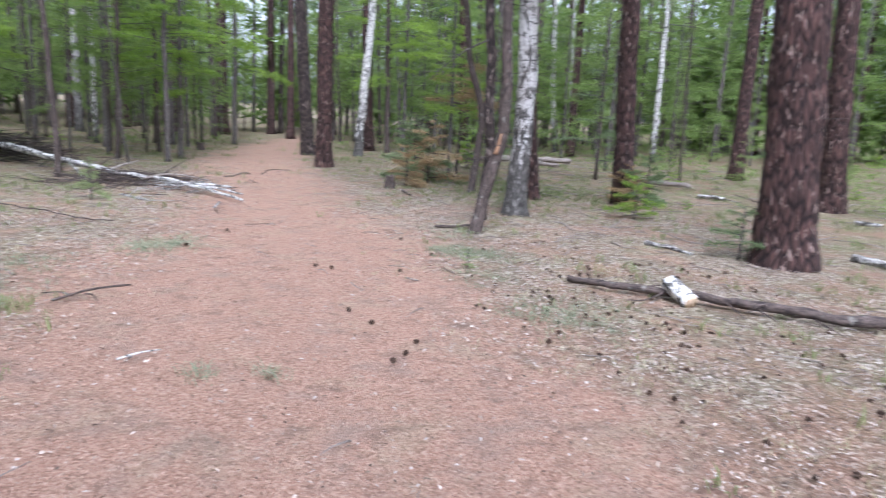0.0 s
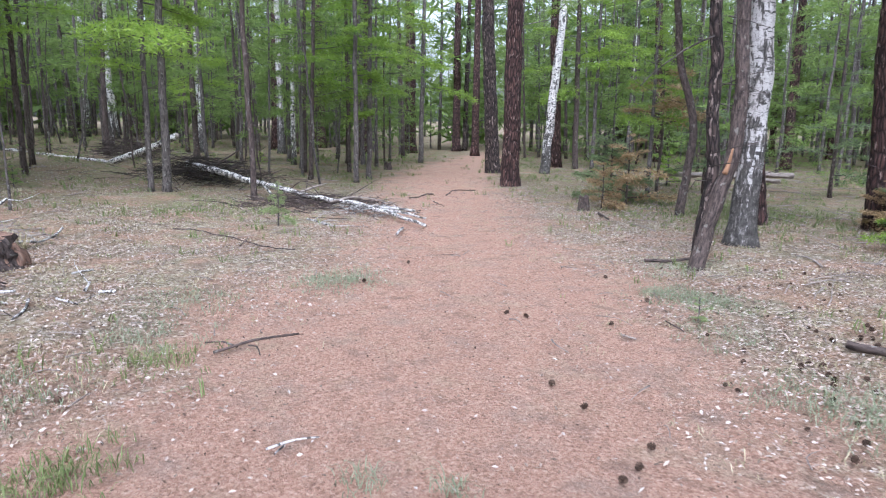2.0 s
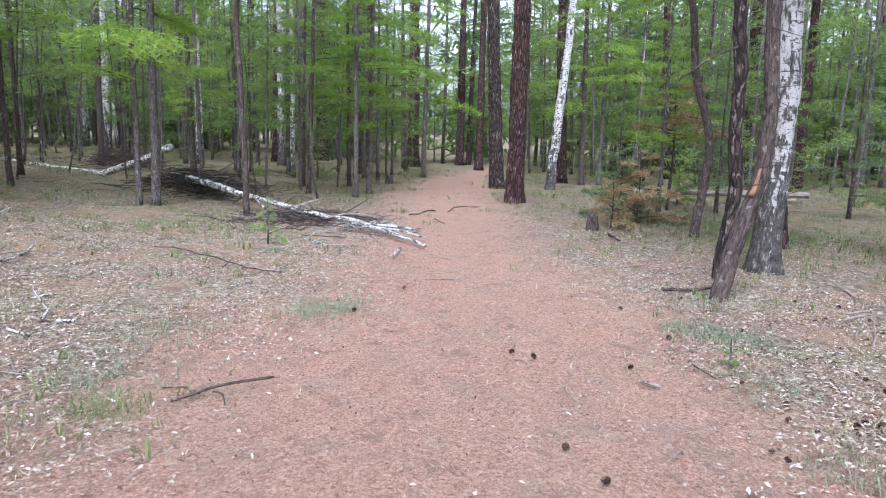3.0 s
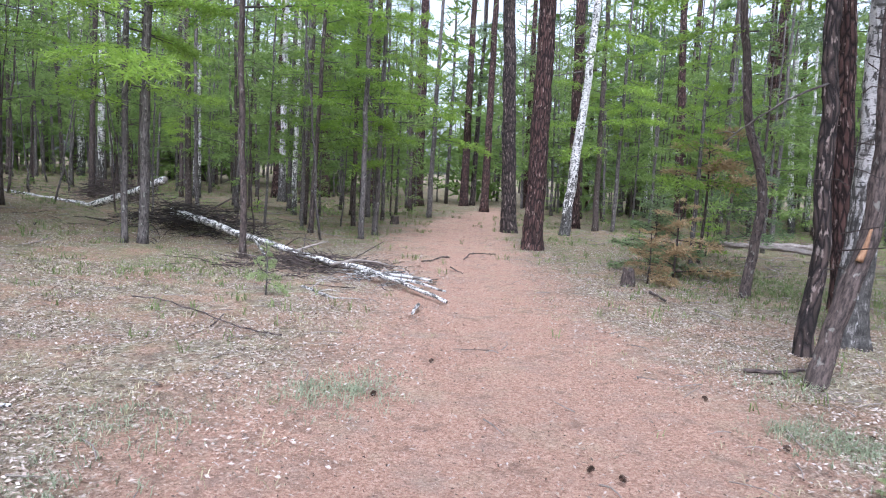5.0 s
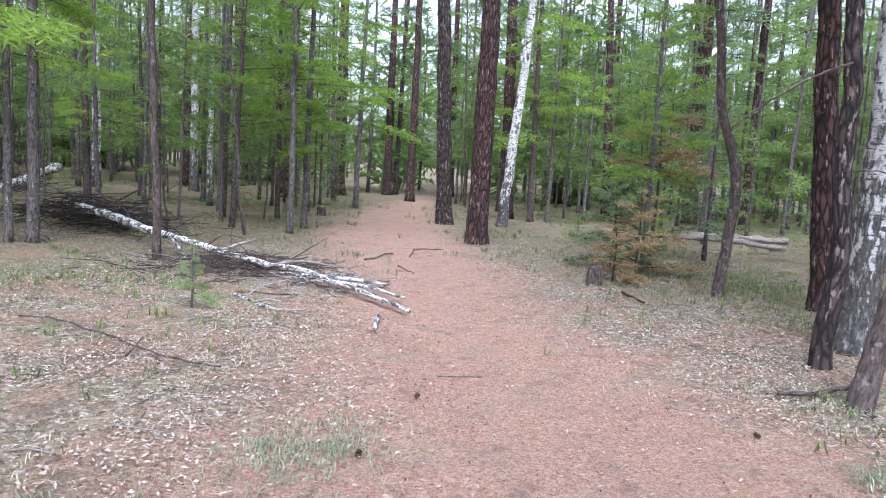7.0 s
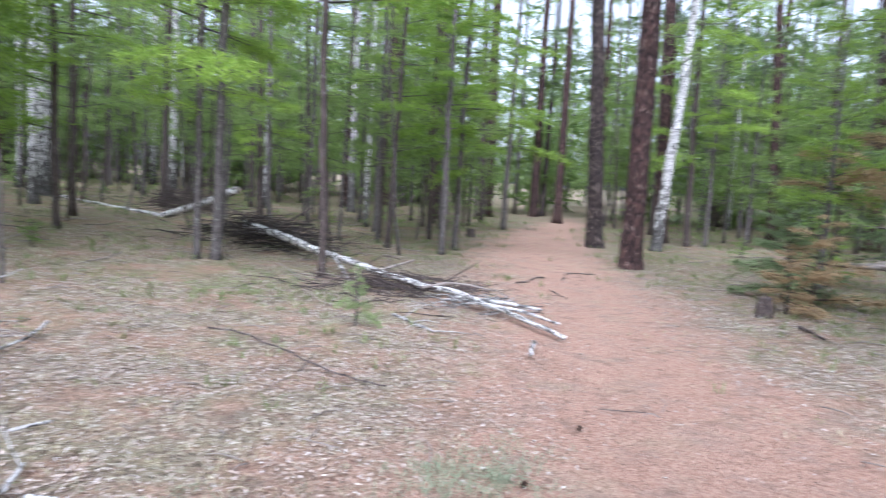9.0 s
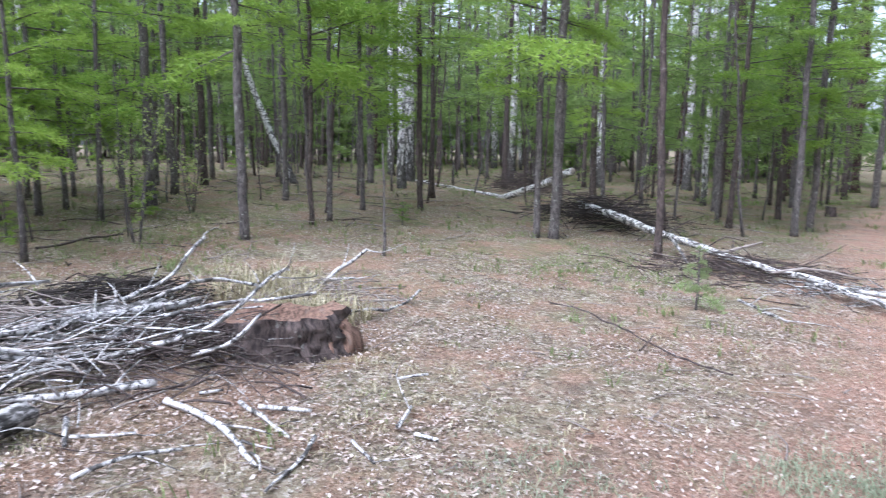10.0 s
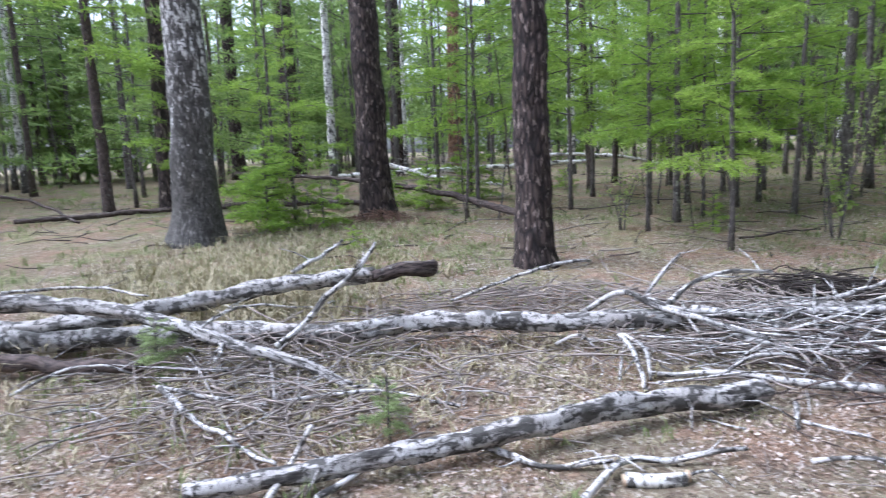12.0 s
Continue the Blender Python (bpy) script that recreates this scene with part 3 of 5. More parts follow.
# the group beside the path on the east
snag = tree("dead_tree", 2.6, 4.95, 0.074, 9, DARK_BARK, "dead dark trunk leaning out, with a torn orange scar", via=((2.74, 4.97, 0.55), (2.88, 4.98, 1.1), (2.9, 4.95, 1.7), (2.86, 4.95, 2.5)),
            sides=26, step=0.06, plates=0.007, flare=0.3, lump=0.22, wobble=0.02, twigs=1)
part("scar", tube_mesh("scar", RAW, tube([np.array(p) - (2.6, 4.95, -0.06) for p in ((2.805, 4.925, 0.95), (2.835, 4.915, 1.07), (2.855, 4.905, 1.2))], 0.024, 0.01, 9, 0.03, 0.3)), snag, "torn orange wood")
tree("larch_tree", 2.93, 5.85, 0.075, 11, LARCH, "dark scaly-barked larch with a dead side branch", LARCH_CROWNS[2], 0.5, 1.0, via=((3.02, 5.95, 1.05), (2.95, 5.95, 2.5)),
     sides=26, step=0.06, plates=0.008, flare=0.35, raised=1.2)
tree("larch_tree", 3.6, 8.87, 0.066, 10, DARK_BARK, "thin crooked dark larch trunk", LARCH_CROWNS[1], 2.0, 0.9, via=((3.72, 9.0, 0.7), (3.78, 9.02, 1.3), (3.52, 9.1, 2.4), (3.4, 9.11, 3.2)),
     sides=18, step=0.08, plates=0.006, flare=0.3, raised=1.5, twigs=1)

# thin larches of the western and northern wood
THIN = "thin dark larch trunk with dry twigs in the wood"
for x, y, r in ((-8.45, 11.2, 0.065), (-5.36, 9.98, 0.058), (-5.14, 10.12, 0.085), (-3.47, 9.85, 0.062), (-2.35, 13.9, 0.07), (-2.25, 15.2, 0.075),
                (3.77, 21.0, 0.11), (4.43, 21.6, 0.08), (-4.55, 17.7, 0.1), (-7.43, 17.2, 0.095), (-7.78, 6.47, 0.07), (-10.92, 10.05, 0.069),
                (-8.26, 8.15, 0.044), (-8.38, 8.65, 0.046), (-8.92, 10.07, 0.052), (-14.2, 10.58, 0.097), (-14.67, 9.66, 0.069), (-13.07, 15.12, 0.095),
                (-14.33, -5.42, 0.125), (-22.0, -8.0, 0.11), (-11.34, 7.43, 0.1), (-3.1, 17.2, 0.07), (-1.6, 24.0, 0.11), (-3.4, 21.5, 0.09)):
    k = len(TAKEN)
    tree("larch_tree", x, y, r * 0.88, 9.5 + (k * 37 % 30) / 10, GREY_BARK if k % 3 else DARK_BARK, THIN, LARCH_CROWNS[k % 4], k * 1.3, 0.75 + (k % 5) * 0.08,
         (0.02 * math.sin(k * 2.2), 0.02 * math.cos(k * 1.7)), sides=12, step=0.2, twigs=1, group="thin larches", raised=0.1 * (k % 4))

# young larches, green to the ground
near_young = []
for x, y, r, s in ((-10.1, 4.15, 0.056, 1.0), (-11.2, 5.55, 0.055, 1.05), (-11.65, 6.16, 0.045, 0.9), (-9.52, 3.53, 0.031, 0.75), (-8.1, 3.95, 0.034, 0.8),
                   (-11.92, 5.07, 0.045, 0.95), (-10.9, 4.05, 0.036, 0.8), (-11.9, 3.08, 0.038, 0.95), (-13.3, 3.85, 0.043, 1.1), (-10.4, 4.66, 0.031, 0.8),
                   (-14.4, 8.7, 0.06, 1.1), (-12.5, 1.6, 0.04, 0.95), (-14.0, 1.0, 0.045, 1.1), (-11.6, -1.4, 0.03, 0.6), (-15.5, 3.0, 0.05, 1.2), (-13.2, 6.3, 0.05, 1.1),
                   (-15.0, 6.0, 0.05, 1.2), (-16.5, -2.6, 0.05, 1.2), (-13.0, -3.6, 0.03, 0.7), (4.0, 12.4, 0.048, 0.85)):
    k = len(TAKEN)
    near_young.append(tree("young_larch", x, y, r, 5.2 * s + 0.4, GREY_BARK, "young larch with bright fresh green needles in layers", YOUNG_CROWNS[k % 4], k * 0.9, s,
                           sides=8, step=0.3, group="young larches", wobble=0.02))
tree("sapling", -5.96, 7.09, 0.022, 1.4, GREY_BARK, "bare thin dead sapling stem", sides=7, step=0.1, twigs=0)


# ---- the wood around: scattered, each tree a thing of its own ----
def clear_spot(x, y, gap):
    return all((x - a) ** 2 + (y - b) ** 2 > (gap + r) ** 2 for a, b, r in TAKEN)


def put_copy(t, x, y, turn, size):
    TAKEN.append((x, y, 0.1))
    tilt = radians((7.0 if t.name.startswith("thin_stem") else 2.2) * math.sin(turn * 7.3) * abs(math.sin(turn * 3.1)) * 1.6)
    c = copy_thing(t, Matrix.Translation((x, y, ground(x, y) - 0.05)) @ Matrix.Rotation(turn, 4, "Z") @ Matrix.Rotation(tilt, 4, "X"))
    c.scale = (size, size, size)
    return c


def scatter(models, count, region, gap, rng, sizes=(0.8, 1.2)):
    made = tries = 0
    while made < count and tries < count * 60:
        tries += 1
        x, y = rng.uniform(-34, 34), rng.uniform(-26, 42)
        if region(x, y) and clear_spot(x, y, gap):
            put_copy(models[int(rng.integers(len(models)))], x, y, rng.uniform(0, 6.28), rng.uniform(*sizes))
            made += 1


rng = np.random.default_rng(5)
thin_models, young_models, fir_models, birch_models, pine_models, stem_models = [], [], [], [], [], []
for i, (x, y) in enumerate(((-6.3, 15.0), (-9.6, 13.2), (-5.7, 20.5), (-10.2, 17.5))):
    thin_models.append(tree("larch_tree", x, y, 0.05 + 0.01 * i, 10 + i, (GREY_BARK, DARK_BARK)[i % 2], THIN, WOOD_CROWNS[i], i, 0.8, (0.015 * (i - 1.5), 0.01),
                            sides=9, step=0.35, twigs=1, group="thin larches", raised=0.2))
for i, (x, y) in enumerate(((6.8, 16.0), (9.5, 19.0), (-16.5, 12.5), (5.6, 24.0))):
    young_models.append(tree("young_larch", x, y, 0.045, 5.4, GREY_BARK, "young larch with bright fresh green needles in layers", WOOD_YOUNG[i], i, 1.0,
                             sides=7, step=0.4, group="young larches"))
for i, (x, y) in enumerate(((5.2, 12.6), (7.6, 12.2))):
    fir_models.append(tree("young_pine", x, y, 0.04, 3.8, DARK_BARK, "small bushy green pine sapling in the undergrowth", FIR_CROWNS[i], i, 1.0, sides=7, step=0.4, group="young pines"))
for i, (x, y) in enumerate(((-15.5, 19.0), (13.5, 20.0))):
    birch_models.append(tree("birch_tree", x, y, 0.1, 12, BIRCH, "white birch in the wood", BIRCH_CROWNS[i], i, 1.0, sides=10, step=0.3, group="wood birches"))
for i, (x, y) in enumerate(((12.0, 13.0), (-4.5, 27.5))):
    pine_models.append(tree("pine_tree", x, y, 0.19, 17, PINE, "pine with reddish-brown bark deeper in the wood", PINE_CROWNS[i], i, 1.0, sides=12, step=0.35, twigs=1, group="wood pines"))


def north_west(x, y):
    return x < -2.8 - max(0, 13 - y) * 1.2 and y > 10.5 and not (-9 < x and y < 14.0 + (x + 9) * -0.1 and y > 11.5 and x > -8)


def west(x, y):
    return x < -12.5 and -26 < y < 12


def east(x, y):
    return x > 3.6 + max(0, 12 - y) * 0.75 and y > 2 or (x > 12)


def north(x, y):
    return y > 20 and not (-2.2 < x < 2.2 and y < 40) and abs(x) < 26


def south(x, y):
    return y < -11


scatter(near_young[:8], 14, lambda x, y: -14 < x < -9 and 1.2 < y < 8, 0.5, rng, (0.6, 1.05))
scatter(thin_models, 180, north_west, 0.5, rng, (0.55, 1.1))
scatter(birch_models, 16, lambda x, y: (north_west(x, y) and y > 15) or (west(x, y) and x < -21), 0.7, rng, (0.7, 1.2))
for i, (x, y) in enumerate(((-4.2, 12.6), (-6.4, 13.0), (-9.0, 9.2))):
    stem_models.append(tree("thin_stem", x, y, 0.018 + 0.006 * i, 3.2 + 0.9 * i, (DARK_BARK, GREY_BARK)[i % 2], "thin bare dead stem among the larches", lean=(0.08 * (i - 1), 0.05),
                            sides=6, step=0.3, twigs=1, group="thin bare stems", flare=0.1, wobble=0.06))
scatter(stem_models, 90, lambda x, y: (north_west(x, y) and y < 24) or (-13 < x < -8 and 7 < y < 12) or (-3.5 < x < -2.6 and y > 12), 0.3, rng, (0.6, 1.3))
scatter(stem_models, 30, lambda x, y: -16 < x < -8.5 and 1 < y < 8, 0.3, rng, (0.4, 1.0))
scatter(stem_models, 26, lambda x, y: east(x, y) and x > 5, 0.4, rng, (0.4, 1.1))
scatter(thin_models, 45, west, 0.7, rng)
scatter(young_models, 26, west, 0.8, rng, (0.7, 1.3))
scatter(young_models, 24, lambda x, y: x < -15.5 and -16 < y < -1, 0.9, rng, (0.9, 1.5))
scatter(young_models, 22, lambda x, y: north_west(x, y) and y > 18, 0.8, rng, (0.8, 1.3))
scatter(young_models, 34, lambda x, y: east(x, y) and x > 5.0, 0.8, rng, (0.6, 1.25))
scatter(fir_models, 20, lambda x, y: east(x, y) and x > 4.6, 0.8, rng, (0.6, 1.3))
scatter(thin_models, 34, lambda x, y: east(x, y) and (y > 12 or x > 11), 0.8, rng, (0.5, 1.0))
scatter(pine_models, 10, lambda x, y: east(x, y) and x > 7 and y > 17, 1.2, rng, (0.7, 1.15))
scatter(birch_models, 3, lambda x, y: east(x, y) and y > 24, 1.0, rng, (0.8, 1.2))
scatter(young_models, 18, lambda x, y: x > 5 and y > 22, 1.0, rng, (1.1, 1.9))
scatter(thin_models, 30, lambda x, y: 3.5 < x < 22 and 21 < y < 42, 0.9, rng, (0.9, 1.3))
scatter(thin_models, 30, north, 0.9, rng)
scatter(young_models, 60, north, 0.9, rng, (0.8, 1.5))
scatter(pine_models, 12, north, 1.2, rng, (0.8, 1.2))
scatter(thin_models, 16, south, 1.0, rng)
scatter(young_models, 7, south, 1.0, rng)


# ---- the far wood, past counting ----
def far_woods():
    rng = np.random.default_rng(77)
    kinds = [crown(200 + i, 0.9 + 0.9 * i, 14, 2.4, 21, 7, 2, 2, 0.52, thin=0.42)[0] for i in range(3)]
    stem = tube([(0, 0, 0), (0.1, 0, 6), (0, 0.1, 12)], 0.12, 0.05, 5, 3, 0)
    leaves, stems = [], []
    for i in range(720):
        a = rng.uniform(0, 2 * math.pi)
        d = 33 + 52 * rng.uniform() ** 1.3
        x, y = d * math.cos(a), d * math.sin(a) + 6
        if abs(x - 1.5) < 2.2 and 0 < y < 44:
            continue
        k, t = rng.uniform(0.75, 1.35), rng.uniform(0, 6.28)
        m = np.array([[math.cos(t), -math.sin(t), 0], [math.sin(t), math.cos(t), 0], [0, 0, 1]]) * k
        o = np.array([x, y, ground(x, y) - 0.3])
        leaves.append(kinds[int(rng.integers(3))] @ m.T + o)
        stems.append((stem[0] * np.array([1, 1, k]) + o, stem[1], stem[2], stem[3]))
    v = np.vstack(leaves)
    woods = tagged(new("far_woods"), "far green wood of larches and pines closing the view", "forest", kind="stuff")
    part("crowns", mesh_of("far_crowns", v, np.arange(len(v)).reshape(-1, 3), WOOD_GREEN, smooth=False), woods)
    part("trunks", tube_mesh("far_trunks", GREY_BARK, joined(stems)), woods)


far_woods()


def undergrowth():
    """Low green growth and little shrubs between the trunks."""
    rng = np.random.default_rng(31)
    kinds = [crown(300 + i, 0.05, 1.1 + 0.35 * i, 0.7, 12, 8, 3, 2, 0.16)[0] for i in range(3)]
    leaves = []
    while len(leaves) < 400:
        x, y = rng.uniform(-32, 32), rng.uniform(-18, 42)
        if (north_west(x, y) and y > 17) or (west(x, y) and x < -16) or (east(x, y) and (x > 9 or y > 18)) or (y > 22 and abs(x - 0.3) > 2.4):
            t, k = rng.uniform(0, 6.28), rng.uniform(0.5, 1.2)
            m = np.array([[math.cos(t), -math.sin(t), 0], [math.sin(t), math.cos(t), 0], [0, 0, 1]]) * k
            leaves.append(kinds[int(rng.integers(3))] @ m.T + np.array([x, y, ground(x, y)]))
    v = np.vstack(leaves)
    tagged(new("undergrowth", mesh_of("undergrowth", v, np.arange(len(v)).reshape(-1, 3), WOOD_GREEN, smooth=False)), "low green undergrowth between the trunks", "undergrowth", kind="stuff")


undergrowth()


# ---- fallen wood ----
LAID_LABELS = {"birch_log": "fallen birch log with peeling white and black bark", "birch_branch": "dead white birch branch lying in the clearing",
               "birch_billet": "short sawn piece of white birch", "old_log": "old grey rotting log lying in dry grass",
               "dead_branch": "thin dark dead branch lying on the ground"}
LAID = []


def side_twigs(points, r, seed, every=0.35, length=0.3):
    """A few bare twigs along a limb, as one set of tubes; none where the limb is short."""
    c, s = spline(points, 0.1)
    rng = np.random.default_rng(seed)
    made = []
    for at in np.arange(every, s[-1], every):
        if rng.uniform() < 0.35:
            continue
        i = int(np.searchsorted(s, at))
        o = c[min(i, len(c) - 1)]
        d = rng.normal(0, 1, 3) * np.array([1, 1, 0.45]) + (c[-1] - c[0]) / s[-1] * 0.8
        d /= np.linalg.norm(d)
        k = length * rng.uniform(0.4, 1.3)
        e = o + d * k
        e[2] = max(e[2], ground(e[0], e[1]) + 0.02)
        mid = (o + e) / 2 + rng.normal(0, 0.05, 3) * k * 2
        made.append(tube([o, mid, e], r, r * 0.35, 5, 0.09, 0.1, wobble=0.012, seed=seed))
    return joined(made) if made else None


def limb(name, mat, r0, r1, *points, label="", twigs=True):
    """One loose log or branch along a few points, with its broken ends and side twigs."""
    seed = len(LAID) + 1
    LAID.append(name)
    if name == "birch_branch":
        r0, r1 = r0 * 0.7, r1 * 0.65
    if name == "birch_log":
        r0, r1 = r0 * 0.86, r1 * 0.86
    big = r0 > 0.045
    o = np.array(points[0])
    pts = [np.array(p) - o for p in points]
    t = tagged(new(name), label or LAID_LABELS[name], "log" if "log" in name else "branch", {"birch_branch": "brush pile branches"}.get(name, ""))
    t.location = o
    if name == "dead_branch":
        r0, r1 = r0 * 0.42, r1 * 0.42
    body = tube(pts, r0, r1, 20 if big else 9, 0.05, 0.4 if big else 0.5, 0.0, 0.009 if big else 0.0, seed, wobble=0.03 if big else 0.045)
    stem = part("trunk" if big else "stem", tube_mesh("stem", mat, (*body[:3], body[3] * 0)), t)
    if twigs:
        tw = side_twigs(points, min(0.009, r0 * 0.4), seed, 0.4 if big else 0.2, 0.32 if name != "dead_branch" else 0.14)
        if tw:
            ob = part("brush", tube_mesh("twigs", mat, (tw[0] - o, tw[1], tw[2], tw[3] * 0)), stem)
            tagged(ob, kind="stuff")
    if big or name == "birch_billet":
        for p, q, r in ((pts[0], pts[1], r0), (pts[-1], pts[-2], r1)):
            d = Vector(p - q).normalized()
            ring = tube([p + np.array(d) * 0.002, p + np.array(d) * 0.012], r * 0.86, r * 0.8, 14, 0.02, 0.15, seed=seed)
            part("cut_end", tube_mesh("cut_end", CUT if name == "birch_billet" else OLD_WOOD, ring), stem, "bare wood at the end of the log")
    return t


limb("birch_log", OLD_BIRCH, 0.076, 0.047, (-4.21, 2.23, 0.15), (-4.04, 1.47, 0.17), (-3.86, 0.77, 0.16), (-3.75, 0.23, 0.13), (-3.65, -0.23, 0.12), (-3.58, -0.68, 0.11))
limb("birch_branch", DEAD_BIRCH, 0.021, 0.019, (-3.50, -0.33, 0.07), (-3.70, -0.25, 0.15), (-3.69, -0.14, 0.31))
limb("birch_branch", DEAD_BIRCH, 0.024, 0.017, (-3.52, -0.11, 0.07), (-3.73, 0.07, 0.08), (-3.88, 0.28, 0.09))
limb("birch_branch", DEAD_BIRCH, 0.038, 0.022, (-4.19, 2.91, 0.12), (-4.34, 2.46, 0.12), (-4.57, 2.14, 0.13), (-4.71, 1.78, 0.13))
limb("birch_log", OLD_BIRCH, 0.060, 0.095, (-5.18, 3.62, 0.30), (-5.20, 2.95, 0.31), (-5.31, 1.40, 0.31), (-5.48, 0.38, 0.32), (-5.43, -0.34, 0.30), (-5.60, -1.00, 0.28), (-5.70, -2.16, 0.29), (-5.87, -3.74, 0.29))
limb("birch_log", OLD_BIRCH, 0.07, 0.105, (-6.49, 0.04, 0.50), (-6.41, -0.54, 0.48), (-6.39, -1.05, 0.43), (-6.20, -1.59, 0.38), (-5.87, -2.11, 0.34), (-5.87, -3.54, 0.32))
limb("birch_log", OLD_BIRCH, 0.080, 0.028, (-5.50, -3.23, 0.62), (-5.61, -2.55, 0.58), (-5.58, -1.80, 0.52), (-5.31, -1.29, 0.44), (-5.09, -0.87, 0.36), (-4.96, -0.56, 0.29), (-4.87, -0.27, 0.21), (-4.76, -0.04, 0.13))
limb("birch_branch", DEAD_BIRCH, 0.030, 0.021, (-5.04, -0.54, 0.32), (-5.22, -0.30, 0.46), (-5.35, -0.15, 0.61), (-5.52, 0.00, 0.77), (-5.76, 0.06, 0.89))
limb("birch_branch", DEAD_BIRCH, 0.030, 0.022, (-6.59, -0.66, 0.54), (-7.20, -0.29, 0.72))
limb("old_log", DARK_BARK, 0.04, 0.07, (-5.06, -1.41, 0.22), (-5.24, -1.91, 0.23), (-5.52, -3.30, 0.24))
limb("birch_branch", DEAD_BIRCH, 0.014, 0.026, (-6.15, 0.67, 0.31), (-6.38, 1.08, 0.39), (-6.42, 1.38, 0.48), (-6.59, 1.94, 0.49))
limb("birch_branch", DEAD_BIRCH, 0.029, 0.028, (-5.49, 1.57, 0.32), (-5.30, 1.84, 0.49), (-5.17, 1.99, 0.42), (-4.93, 2.23, 0.34), (-4.83, 2.59, 0.23))
limb("birch_branch", DEAD_BIRCH, 0.021, 0.017, (-5.34, 1.99, 0.46), (-5.40, 2.09, 0.57), (-5.46, 2.28, 0.72))
limb("birch_branch", DEAD_BIRCH, 0.029, 0.018, (-5.21, 2.08, 0.41), (-5.38, 2.39, 0.54), (-5.40, 2.56, 0.57), (-5.48, 2.99, 0.52))
limb("birch_branch", DEAD_BIRCH, 0.022, 0.017, (-4.84, 1.63, 0.33), (-4.71, 1.67, 0.26), (-4.64, 1.68, 0.18), (-4.46, 1.67, 0.10))
limb("birch_branch", DEAD_BIRCH, 0.016, 0.012, (-5.13, 1.29, 0.20), (-5.12, 1.47, 0.26), (-5.08, 1.58, 0.15))
limb("birch_branch", DEAD_BIRCH, 0.025, 0.014, (-4.63, -1.14, 0.23), (-4.20, -0.75, 0.13), (-3.76, -0.33, 0.13))
limb("birch_branch", DEAD_BIRCH, 0.016, 0.012, (-4.80, -2.08, 0.18), (-4.90, -1.75, 0.29), (-4.93, -1.59, 0.29), (-4.99, -1.40, 0.21))
limb("birch_branch", DEAD_BIRCH, 0.019, 0.013, (-4.74, -1.19, 0.20), (-4.55, -0.59, 0.13), (-4.58, -0.11, 0.13), (-4.56, 0.22, 0.12), (-4.38, 0.60, 0.10))
limb("birch_branch", DEAD_BIRCH, 0.021, 0.018, (-4.70, -0.12, 0.13), (-4.76, 0.18, 0.14))
limb("birch_branch", DEAD_BIRCH, 0.026, 0.017, (-3.90, 0.66, 0.08), (-3.69, 0.90, 0.07), (-3.64, 1.22, 0.06))
limb("birch_branch", DEAD_BIRCH, 0.025, 0.018, (-3.36, 1.00, 0.06), (-3.62, 1.27, 0.08), (-3.62, 1.51, 0.08), (-3.68, 1.85, 0.07))
limb("birch_billet", LYING_BIRCH, 0.032, 0.033, (-3.50, 1.23, 0.06), (-3.48, 1.49, 0.07))
limb("birch_branch", DEAD_BIRCH, 0.014, 0.016, (-4.62, -0.81, 0.37), (-5.10, -0.92, 0.38), (-5.17, -0.99, 0.40))
limb("birch_branch", DEAD_BIRCH, 0.024, 0.016, (-7.01, -3.37, 0.41), (-7.08, -2.75, 0.42), (-6.73, -1.96, 0.39))
limb("birch_branch", DEAD_BIRCH, 0.017, 0.014, (-5.41, -1.14, 0.37), (-6.10, -0.99, 0.36), (-6.25, -0.44, 0.31))
limb("birch_branch", DEAD_BIRCH, 0.032, 0.023, (-5.31, 1.89, 0.46), (-5.15, 2.14, 0.38), (-4.91, 2.44, 0.27), (-4.72, 2.75, 0.18))
limb("birch_branch", DEAD_BIRCH, 0.045, 0.036, (-5.21, 2.26, 0.36), (-5.06, 2.58, 0.34), (-5.04, 2.92, 0.34), (-5.02, 3.49, 0.34), (-5.00, 3.82, 0.33))
limb("birch_branch", DEAD_BIRCH, 0.023, 0.017, (-4.66, 2.83, 0.19), (-4.51, 3.11, 0.22), (-4.26, 3.34, 0.35), (-4.20, 3.58, 0.50), (-4.44, 4.17, 0.56))
limb("birch_branch", DEAD_BIRCH, 0.021, 0.013, (-5.15, 2.55, 0.30), (-4.81, 3.00, 0.26), (-4.87, 3.23, 0.19))
limb("birch_branch", DEAD_BIRCH, 0.025, 0.016, (-4.89, 3.05, 0.24), (-4.76, 3.32, 0.33), (-4.60, 3.80, 0.37), (-4.06, 4.08, 0.43))
limb("birch_branch", DEAD_BIRCH, 0.027, 0.020, (-5.44, 3.05, 0.32), (-5.50, 3.55, 0.32), (-5.44, 3.88, 0.47), (-5.34, 3.94, 0.62), (-5.55, 4.25, 0.73))
limb("birch_branch", DEAD_BIRCH, 0.022, 0.019, (-5.19, 3.41, 0.31), (-5.17, 3.65, 0.40), (-5.25, 4.09, 0.41), (-5.06, 4.41, 0.35))
limb("birch_branch", DEAD_BIRCH, 0.031, 0.017, (-3.98, 2.83, 0.08), (-3.60, 2.83, 0.07), (-3.29, 2.78, 0.05), (-3.03, 2.66, 0.04))
limb("birch_branch", DEAD_BIRCH, 0.017, 0.015, (-3.69, 3.09, 0.06), (-3.41, 3.06, 0.05), (-3.17, 2.98, 0.04))
limb("birch_branch", DEAD_BIRCH, 0.020, 0.016, (-3.54, 3.10, 0.06), (-3.26, 3.24, 0.05))
